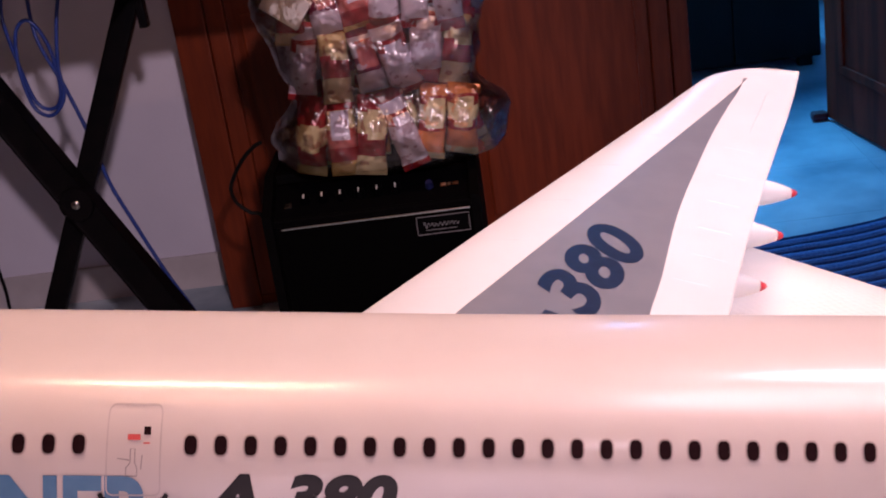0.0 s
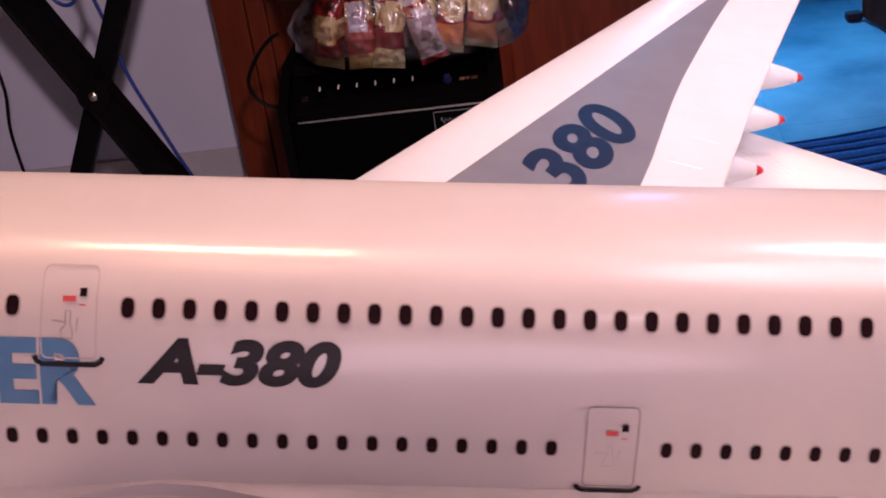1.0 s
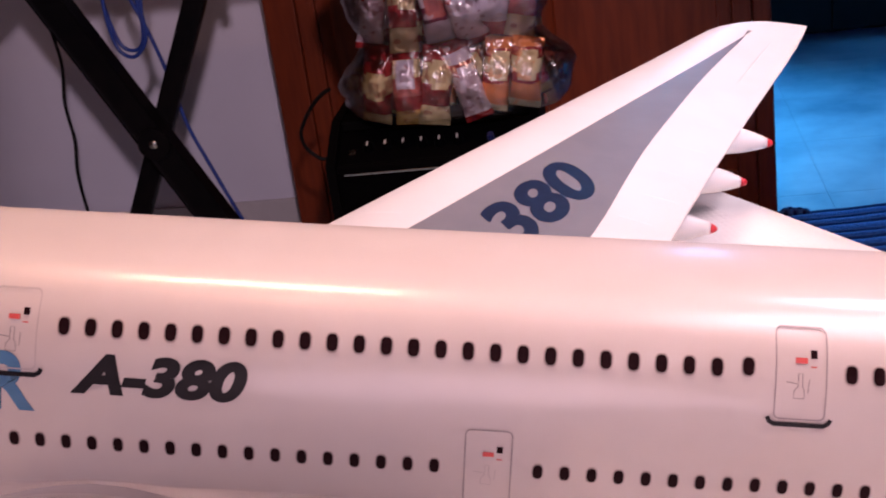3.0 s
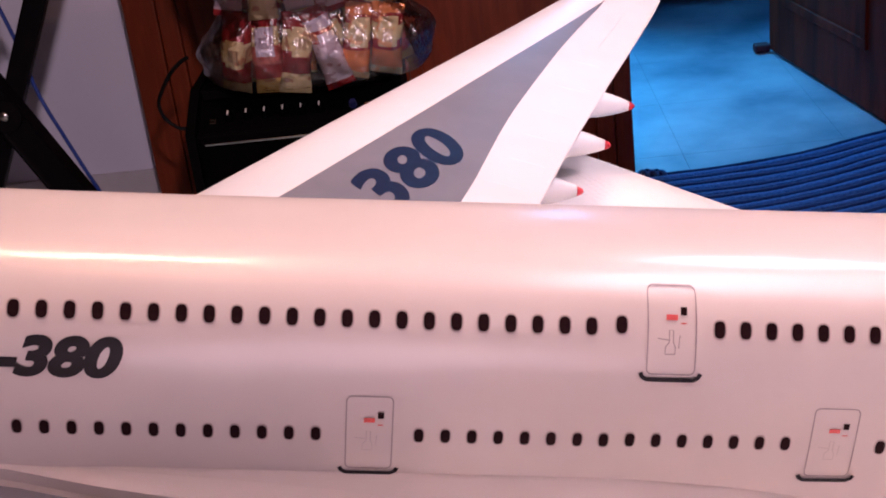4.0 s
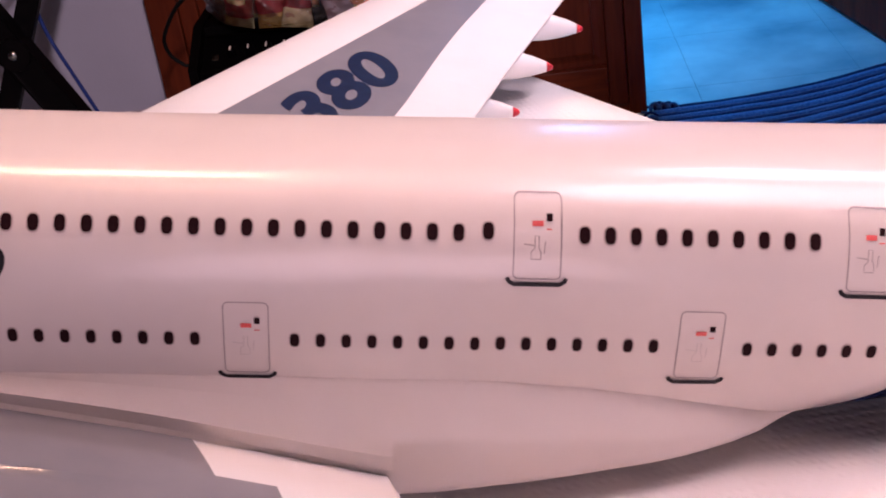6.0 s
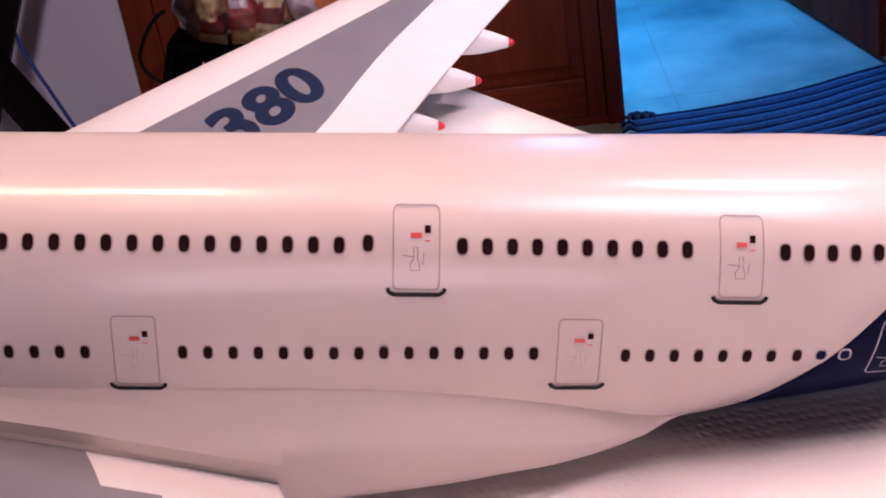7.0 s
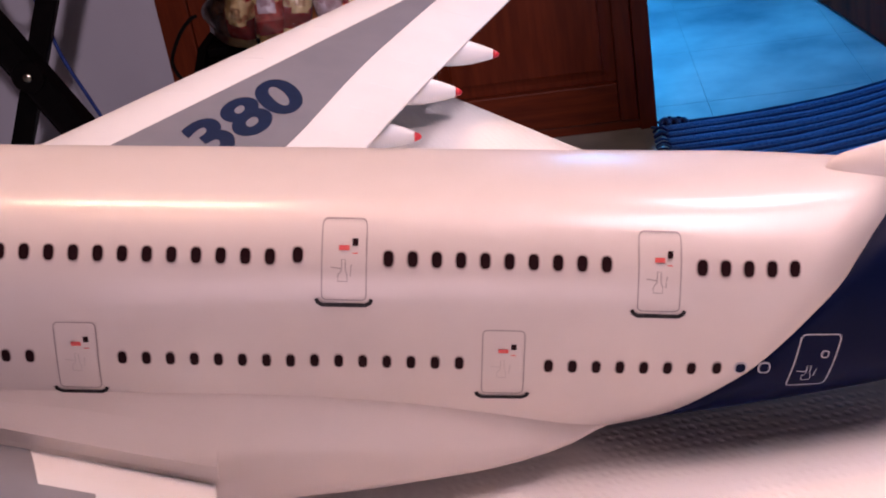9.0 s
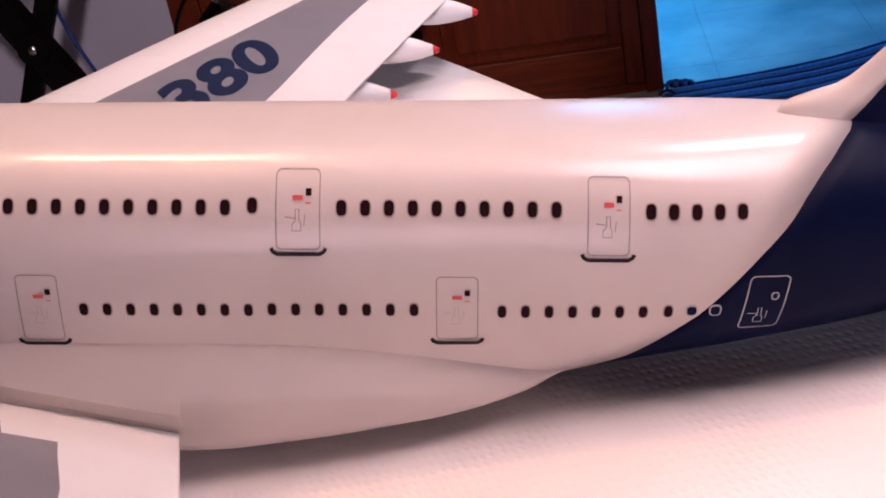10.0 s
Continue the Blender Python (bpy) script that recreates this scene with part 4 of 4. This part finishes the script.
# ---- bag of snack packets on the amplifier ----
CREAM, DKRED, ORANGE, WHITEP, PINK, GOLD, PLUM = (0.80, 0.66, 0.36), (0.36, 0.020, 0.025), (0.92, 0.30, 0.09), (0.72, 0.64, 0.74), (0.62, 0.16, 0.14), (0.74, 0.48, 0.16), (0.20, 0.025, 0.06)
def packet_material(name, colours, label, print_colour, seed):
    """Printed foil: bands of colour along the packet, a label field on its face and speckled print."""
    m = bpy.data.materials.new(name)
    m.use_nodes = True
    n, l = m.node_tree.nodes, m.node_tree.links
    b = n["Principled BSDF"]
    b.inputs["Roughness"].default_value = 0.26
    b.inputs["Metallic"].default_value = 0.08
    b.inputs["Coat Weight"].default_value = 0.8
    b.inputs["Coat Roughness"].default_value = 0.20
    co = n.new("ShaderNodeTexCoord")
    shift = n.new("ShaderNodeMapping")
    shift.inputs["Location"].default_value = (seed * 0.37, seed * 0.11, 0.0)
    l.new(co.outputs["Object"], shift.inputs["Vector"])
    sep = n.new("ShaderNodeSeparateXYZ")
    l.new(co.outputs["Object"], sep.inputs[0])
    info = n.new("ShaderNodeObjectInfo")
    wob = n.new("ShaderNodeTexNoise")
    wob.inputs["Scale"].default_value = 32
    l.new(shift.outputs[0], wob.inputs["Vector"])

    def arith(op, x, y):
        k = n.new("ShaderNodeMath")
        k.operation = op
        for i, v in enumerate((x, y)):
            if isinstance(v, (int, float)):
                k.inputs[i].default_value = v
            else:
                l.new(v, k.inputs[i])
        return k.outputs[0]

    def blend(fac, x, y):
        k = n.new("ShaderNodeMix")
        k.data_type = "RGBA"
        l.new(fac, k.inputs["Factor"])
        for i, v in (("A", x), ("B", y)):
            if isinstance(v, tuple):
                k.inputs[i].default_value = (*v, 1)
            else:
                l.new(v, k.inputs[i])
        return k.outputs["Result"]

    z = arith("ADD", sep.outputs["Z"], arith("MULTIPLY", wob.outputs["Fac"], 0.010))
    z = arith("ADD", z, arith("MULTIPLY", info.outputs["Random"], 0.03))
    ramp = n.new("ShaderNodeValToRGB")
    ramp.color_ramp.interpolation = "CONSTANT"
    while len(ramp.color_ramp.elements) < len(colours):
        ramp.color_ramp.elements.new(0.5)
    for e, (p, c) in zip(ramp.color_ramp.elements, colours):
        e.position, e.color = p, (*c, 1)
    l.new(arith("DIVIDE", arith("ADD", z, 0.045), 0.135), ramp.inputs[0])
    # label field
    field = arith("MULTIPLY", arith("LESS_THAN", arith("ABSOLUTE", arith("SUBTRACT", sep.outputs["X"], 0.004), 0.0), 0.013), arith("LESS_THAN", arith("ABSOLUTE", arith("SUBTRACT", z, 0.036), 0.0), 0.021))
    col = blend(field, ramp.outputs[0], label)
    # a block of upright print bars on the label and soft larger marks round it
    bars = arith("LESS_THAN", arith("FRACT", arith("MULTIPLY", sep.outputs["X"], 420.0), 0.0), 0.5)
    inner = arith("MULTIPLY", arith("LESS_THAN", arith("ABSOLUTE", arith("SUBTRACT", sep.outputs["X"], 0.004), 0.0), 0.008), arith("LESS_THAN", arith("ABSOLUTE", arith("SUBTRACT", z, 0.034), 0.0), 0.009))
    col = blend(arith("MULTIPLY", arith("MULTIPLY", bars, inner), 0.75), col, PLUM)
    spots = n.new("ShaderNodeTexNoise")
    spots.inputs["Scale"].default_value = 60
    l.new(shift.outputs[0], spots.inputs["Vector"])
    marks = arith("MULTIPLY", arith("GREATER_THAN", spots.outputs["Fac"], 0.60), arith("SUBTRACT", 1.0, inner))
    col = blend(arith("MULTIPLY", marks, 0.55), col, print_colour)
    l.new(col, b.inputs["Base Color"])
    bp = n.new("ShaderNodeBump")
    bp.inputs["Strength"].default_value = 1.0
    bp.inputs["Distance"].default_value = 0.010
    l.new(wob.outputs["Fac"], bp.inputs["Height"])
    l.new(bp.outputs[0], b.inputs["Normal"])
    return m


PACKS = [
    packet_material("snack_wrap_cream_red", [(0.0, CREAM), (0.26, DKRED), (0.50, CREAM), (0.72, DKRED)], CREAM, DKRED, 1),
    packet_material("snack_wrap_orange", [(0.0, CREAM), (0.16, ORANGE), (0.40, DKRED), (0.52, CREAM), (0.68, DKRED), (0.78, ORANGE)], CREAM, ORANGE, 2),
    packet_material("snack_wrap_white_red", [(0.0, DKRED), (0.20, WHITEP), (0.66, DKRED), (0.80, WHITEP), (0.92, DKRED)], WHITEP, PLUM, 3),
    packet_material("snack_wrap_gold_red", [(0.0, GOLD), (0.20, DKRED), (0.36, PINK), (0.56, CREAM), (0.76, DKRED)], WHITEP, DKRED, 4),
    packet_material("snack_wrap_plum", [(0.0, DKRED), (0.16, WHITEP), (0.40, PLUM), (0.58, WHITEP), (0.80, PLUM)], PINK, WHITEP, 5),
]


def packet_bm(w, h, t, seed):
    rnd = random.Random(seed)
    rings = []
    ph = rnd.random() * 6
    for i in range(15):
        v = i / 14
        z = -h / 2 + h * v
        fat = max(math.sin(math.pi * min(max((v - 0.07) / 0.86, 0), 1)), 0) ** 0.55
        ring = []
        for k in range(20):
            a = 2 * math.pi * k / 20
            c, s = math.cos(a), math.sin(a)
            wr = 1 + 0.08 * math.sin(5 * a + ph + v * 7) * fat
            zz = z + (0.002 if (k % 2) else -0.002) * (1 if v in (0, 1) else 0)
            ring.append((w / 2 * (0.93 + 0.07 * (1 - fat)) * math.copysign(abs(c) ** 0.8, c) * (1 - 0.04 * fat * math.sin(v * 9 + ph)), (t / 2 * fat * wr + 0.0006) * s, zz))
        rings.append(ring)
    return loft(rings, caps=True)


bag = thing("snack_bag", "clear plastic bag full of colourful snack packets on the amplifier", "snack bag", m=pose(-0.183, 1.893, FLOOR + AH))
BROW = random.Random(5)
for row, (z, cols, ys) in enumerate(((0.050, 6, (0.0, 0.055)), (0.160, 6, (0.008, 0.06)), (0.245, 6, (0.01, 0.06)))):
    for yk in ys:
        for k in range(cols):
            w = 0.268 / cols
            x = -0.136 + 0.266 * (k + 0.5) / cols + (0.006 if row == 1 else 0.0)
            ob = part("snack_packet", packet_bm(w * BROW.uniform(0.92, 1.16), 0.118 * BROW.uniform(0.86, 1.04), 0.050, row * 31 + k), PACKS[((0, 3, 0, 2, 1, 1), (2, 0, 2, 0, 4, 2), (4, 2, 0, 4, 3, 2))[row][(k + (2 if yk else 0)) % 6]], bag, smooth=True)
            ob.matrix_local = pose(x, yk - 0.03 + BROW.uniform(-0.006, 0.006), z + BROW.uniform(-0.004, 0.006), BROW.uniform(-12, 7), BROW.uniform(-13, 13), BROW.uniform(-18, 18))
part("card_packet", box(-0.032, 0.030, -0.005, 0.005, -0.020, 0.026, 0.002, pose(-0.116, -0.048, 0.250, 0, 38, -6)), M_SHADE, bag, "plain white card packet")
rings = []
for i in range(64):
    v = i / 63
    z = 0.001 + 0.33 * v
    wob = 1 + 0.10 * math.sin(v * 10.5 + 0.8) - 0.05 * math.sin(v * 23)
    wx = (0.154 + 0.008 * math.sin(v * 9)) * wob * (min(v / 0.06, 1) ** 0.4 * 0.2 + 0.8) * (1 if v < 0.8 else 1 - (v - 0.8) * 2.2)
    wy = 0.080 * wob * (min(v / 0.05, 1) ** 0.4 * 0.25 + 0.75) * (1 if v < 0.8 else 1 - (v - 0.8) * 3.0)
    ring = []
    for k in range(128):
        a = 2 * math.pi * k / 128
        c, s = math.cos(a), math.sin(a)
        px, py = math.copysign(abs(c) ** 0.75, c), math.copysign(abs(s) ** 0.75, s)
        q = Vector((px * wx, py * wy, z))
        cr = 1 + 0.05 * noise.noise(q * 20) + 0.04 * abs(noise.noise(q * 45))
        ring.append((wx * cr * px, wy * cr * py, z))
    rings.append(ring)
film = part("plastic_film", loft(rings, caps=False), M_FILM, bag, "crinkled clear plastic film", True)

# ---- keyboard stand ----
stand = thing("keyboard_stand", "black steel X-shaped keyboard stand on the floor", "keyboard stand", m=pose(-0.732, 2.06, 0.003))
def bar(x0, z0, x1, z1, wide, y0, y1):
    d = Vector((x1 - x0, 0, z1 - z0))
    m = Matrix.Translation(((x0 + x1) / 2, 0, (z0 + z1) / 2)) @ Matrix.Rotation(math.atan2(d.x, d.z), 4, "Y")
    return box(-wide / 2, wide / 2, y0, y1, -d.length / 2, d.length / 2, 0.005, m)
part("leg_front", bar(-0.180, 0.769, 0.183, 0.064, 0.052, -0.013, 0.013), M_STEEL, stand)
part("leg_back", bar(-0.172, 0.064, 0.168, 0.769, 0.036, 0.016, 0.044), M_STEEL, stand)
for x in (-0.182, 0.190):
    part("foot_bar", box(x - 0.016, x + 0.016, -0.17, 0.20, FLOOR + 0.004, FLOOR + 0.034, 0.005), M_STEEL, stand)
    for y in (-0.172, 0.168):
        part("rubber_foot", box(x - 0.019, x + 0.019, y, y + 0.035, FLOOR, FLOOR + 0.038, 0.006), M_RUBBER, stand)
for x in (-0.184, 0.172):
    part("support_arm", box(x - 0.016, x + 0.016, -0.16, 0.19, 0.760, 0.788, 0.005), M_STEEL, stand)
part("lock_bracket", box(0.158, 0.172, 0.018, 0.040, 0.680, 0.762, 0.003), M_STEEL, stand)
bm = bmesh.new()
bmesh.ops.create_cone(bm, cap_ends=True, segments=24, radius1=0.030, radius2=0.028, depth=0.006, matrix=Matrix.Translation((0, -0.016, 0.415)) @ Matrix.Rotation(math.pi / 2, 4, "X"))
part("pivot_plate", bm, M_STEEL, stand)
bm = bmesh.new()
bmesh.ops.create_uvsphere(bm, u_segments=16, v_segments=10, radius=0.0085, matrix=Matrix.Translation((0, -0.019, 0.415)) @ Matrix.Diagonal((1, 0.55, 1, 1)))
part("bolt", bm, M_CHROME, stand, "bright metal bolt head", smooth=True)
keys = tagged(part("keyboard", box(-1.38, -0.30, 1.90, 2.21, 0.788, 0.868, 0.01), M_BLACK), "black electronic keyboard lying on the stand", "keyboard")

for pts, r, mat, label in (
    ([(-0.70, 2.14, 0.785), (-0.72, 2.12, 0.72), (-0.735, 2.11, 0.64), (-0.738, 2.11, 0.585), (-0.765, 2.11, 0.556), (-0.792, 2.11, 0.575), (-0.80, 2.11, 0.64), (-0.79, 2.11, 0.70), (-0.765, 2.11, 0.715), (-0.745, 2.115, 0.67), (-0.742, 2.115, 0.60), (-0.76, 2.12, 0.566), (-0.79, 2.12, 0.58), (-0.805, 2.12, 0.66), (-0.81, 2.12, 0.73), (-0.80, 2.14, 0.785)], 0.0034, M_CABLEB, "blue cable hanging in coils from the keyboard stand"),
    ([(-0.765, 2.14, 0.785), (-0.762, 2.115, 0.69), (-0.735, 2.115, 0.60), (-0.712, 2.112, 0.51), (-0.698, 2.11, 0.43), (-0.672, 2.11, 0.352), (-0.636, 2.11, 0.253), (-0.60, 2.12, 0.16), (-0.575, 2.13, 0.07), (-0.56, 2.16, FLOOR + 0.005), (-0.50, 2.3, FLOOR + 0.005)], 0.0034, M_CABLEB, "blue cable running down along the stand leg"),
    ([(-1.07, 2.50, 0.70), (-1.078, 2.51, 0.62), (-1.083, 2.50, 0.56), (-1.078, 2.50, 0.47), (-1.092, 2.50, 0.39), (-1.090, 2.50, 0.31), (-1.102, 2.50, 0.23), (-1.098, 2.50, 0.12), (-1.09, 2.50, FLOOR + 0.004), (-0.98, 2.48, FLOOR + 0.004)], 0.0034, M_CABLEK, "thin black cord hanging in front of the wall"),
    ([(-1.06, 2.212, 0.83), (-1.064, 2.35, 0.80), (-1.07, 2.50, 0.70)], 0.0034, M_CABLEK, "thin black cord hanging from the keyboard"),
):
    tagged(part("cable", tube([(x + 0.007, y, z) for x, y, z in pts], r), mat, None, "", True), label, "cable")

# ---- passage, door, far furniture ----
door_leaf = thing("door_1", "dark painted door standing open into the hall", "door", "", "structure", pose(0.885, 2.60, FLOOR, 0, 0, math.degrees(math.atan2(0.61, -0.105))))
part("leaf", box(0.0, 0.62, -0.036, 0.0, 0.008, 2.02, 0.003), M_DOORDK, door_leaf)
for z0, z1 in ((0.14, 0.85), (1.0, 1.85)):
    bm = bmesh.new()
    for b in ((0.09, 0.53, z0, z0 + 0.022), (0.09, 0.53, z1 - 0.022, z1), (0.09, 0.112, z0 + 0.0225, z1 - 0.0225), (0.508, 0.53, z0 + 0.0225, z1 - 0.0225)):
        add_box(bm, b[0], b[1], -0.001, 0.007, b[2], b[3], 0.002)
    part("moulding", bm, M_DOORDK, door_leaf)
part("door_handle", box(0.545, 0.562, 0.0005, 0.03, 0.96, 1.06, 0.004), M_CHROME, door_leaf)
structure("door_trim", box(0.895, 0.945, WALL_Y - 0.012, WALL_Y - 0.0005, FLOOR, 2.12, 0.003), M_GROOVE, "dark wooden trim beside the passage", "trim")
stop = tagged(part("door_stop", box(0.742, 0.782, 3.20, 3.235, FLOOR, FLOOR + 0.022, 0.008), material("dark_red_rubber", (0.10, 0.012, 0.02), 0.6, scale=60)), "small dark red door stop on the tiles", "door stop")
chest = thing("dark_cabinet", "black low cabinet standing in the hall", "cabinet", m=pose(0.40, 3.74, FLOOR))
part("body", box(0, 0.50, 0, 0.40, 0.03, 0.60, 0.006), M_DARK, chest)
for x in (0.02, 0.44):
    for y in (0.02, 0.34):
        part("foot", box(x, x + 0.04, y, y + 0.04, 0, 0.0298, 0.003), M_DARK, chest)
for x0, x1 in ((0.006, 0.248), (0.252, 0.494)):
    d = part("cabinet_door", box(x0, x1, -0.018, -0.0005, 0.04, 0.59, 0.003), M_DARK, chest)
    part("handle", box((x0 + x1) / 2 - 0.04, (x0 + x1) / 2 + 0.04, -0.03, -0.0185, 0.50, 0.512, 0.003), M_CHROME, d)

# window of the hall, through which the daylight comes
win = thing("window_1", "white framed hall window with bright daylight", "window", "", "structure", pose(-0.3, 4.66, 1.1))
for b in ((0, 1.0, 0, 0.04), (0, 1.0, 1.16, 1.2), (0, 0.04, 0.0405, 1.1595), (0.96, 1.0, 0.0405, 1.1595), (0.48, 0.52, 0.0405, 1.1595)):
    part("window_frame", box(b[0], b[1], 0.0, 0.04, b[2], b[3], 0.002), M_SHADE, win)

# ---- striped rug ----
rug = thing("rug", "blue striped woven rug with knotted fringe on the tiles", "rug")
EDGE_R = [(0.345, 2.446), (0.42, 2.447), (0.506, 2.453), (0.60, 2.468), (0.682, 2.488), (0.77, 2.523), (0.861, 2.567), (1.10, 2.62), (1.5, 2.66)]
def rug_far(x):
    return sum(lerp_table(x + k * 0.03, EDGE_R) for k in (-2, -1, 0, 1, 2)) / 5
RUG_X0 = 0.352
widths = [0.012, 0.024, 0.015, 0.020, 0.011, 0.027, 0.014, 0.019, 0.012, 0.025, 0.013, 0.022]
pos, k = 0.0, 0
rr = random.Random(3)
while pos < 0.60:
    w = widths[k % len(widths)] * rr.uniform(0.9, 1.1)
    dark = k % 2 == 0
    bm = bmesh.new()
    rows = []
    for i in range(41):
        x = RUG_X0 + (1.45 - RUG_X0) * i / 40
        bend = 0.003 * math.sin(x * 14 + pos * 20) * min(pos * 20, 1)
        y = rug_far(x) * (1 - min(pos / 1.5, 1) * 0.0) - pos + bend
        lump = 0.0015 * noise.noise((x * 20, pos * 60, 1))
        rows.append([bm.verts.new((x, y - w * u, FLOOR + 0.0008 + h + (lump if 0 < h else 0))) for u, h in ((0.0, 0.0015), (0.2, 0.0050), (0.5, 0.0064 if not dark else 0.0054), (0.8, 0.0050), (1.0, 0.0015))])
    for a, b in zip(rows, rows[1:]):
        for j in range(4):
            bm.faces.new((a[j], b[j], b[j + 1], a[j + 1]))
    bmesh.ops.recalc_face_normals(bm, faces=bm.faces)
    part("stripe", bm, M_RUGB if dark else M_RUGA, rug, smooth=True)
    # knotted yarn at the stripe's end
    x0, y0 = RUG_X0, rug_far(RUG_X0) - pos - w / 2
    part("fringe", tube([(x0 + 0.004, y0, FLOOR + 0.005), (x0 - 0.010, y0 + rr.uniform(-0.006, 0.006), FLOOR + rr.uniform(0.006, 0.014)), (x0 - 0.024, y0 + rr.uniform(-0.012, 0.012), FLOOR + 0.004)], 0.0030, 6), M_RUGB if dark else M_RUGA, rug, smooth=True)
    pos += w
    k += 1
# the corner is rumpled into a small tuft
for k in range(5):
    x0, y0 = 0.352 + 0.009 * k, 2.436 + 0.004 * (k % 2)
    part("tuft", tube([(x0 - 0.006, y0 - 0.006, FLOOR + 0.006), (x0 - 0.003, y0 + 0.004, FLOOR + 0.013 - 0.001 * k), (x0 + 0.006, y0 + 0.006, FLOOR + 0.014 - 0.001 * k), (x0 + 0.012, y0 - 0.004, FLOOR + 0.006)], 0.0042, 7), M_RUGB if k % 2 else M_RUGA, rug, smooth=True)

# ---- floor tiles ----
floor_ob = bpy.data.objects["floor"]
T = 0.333
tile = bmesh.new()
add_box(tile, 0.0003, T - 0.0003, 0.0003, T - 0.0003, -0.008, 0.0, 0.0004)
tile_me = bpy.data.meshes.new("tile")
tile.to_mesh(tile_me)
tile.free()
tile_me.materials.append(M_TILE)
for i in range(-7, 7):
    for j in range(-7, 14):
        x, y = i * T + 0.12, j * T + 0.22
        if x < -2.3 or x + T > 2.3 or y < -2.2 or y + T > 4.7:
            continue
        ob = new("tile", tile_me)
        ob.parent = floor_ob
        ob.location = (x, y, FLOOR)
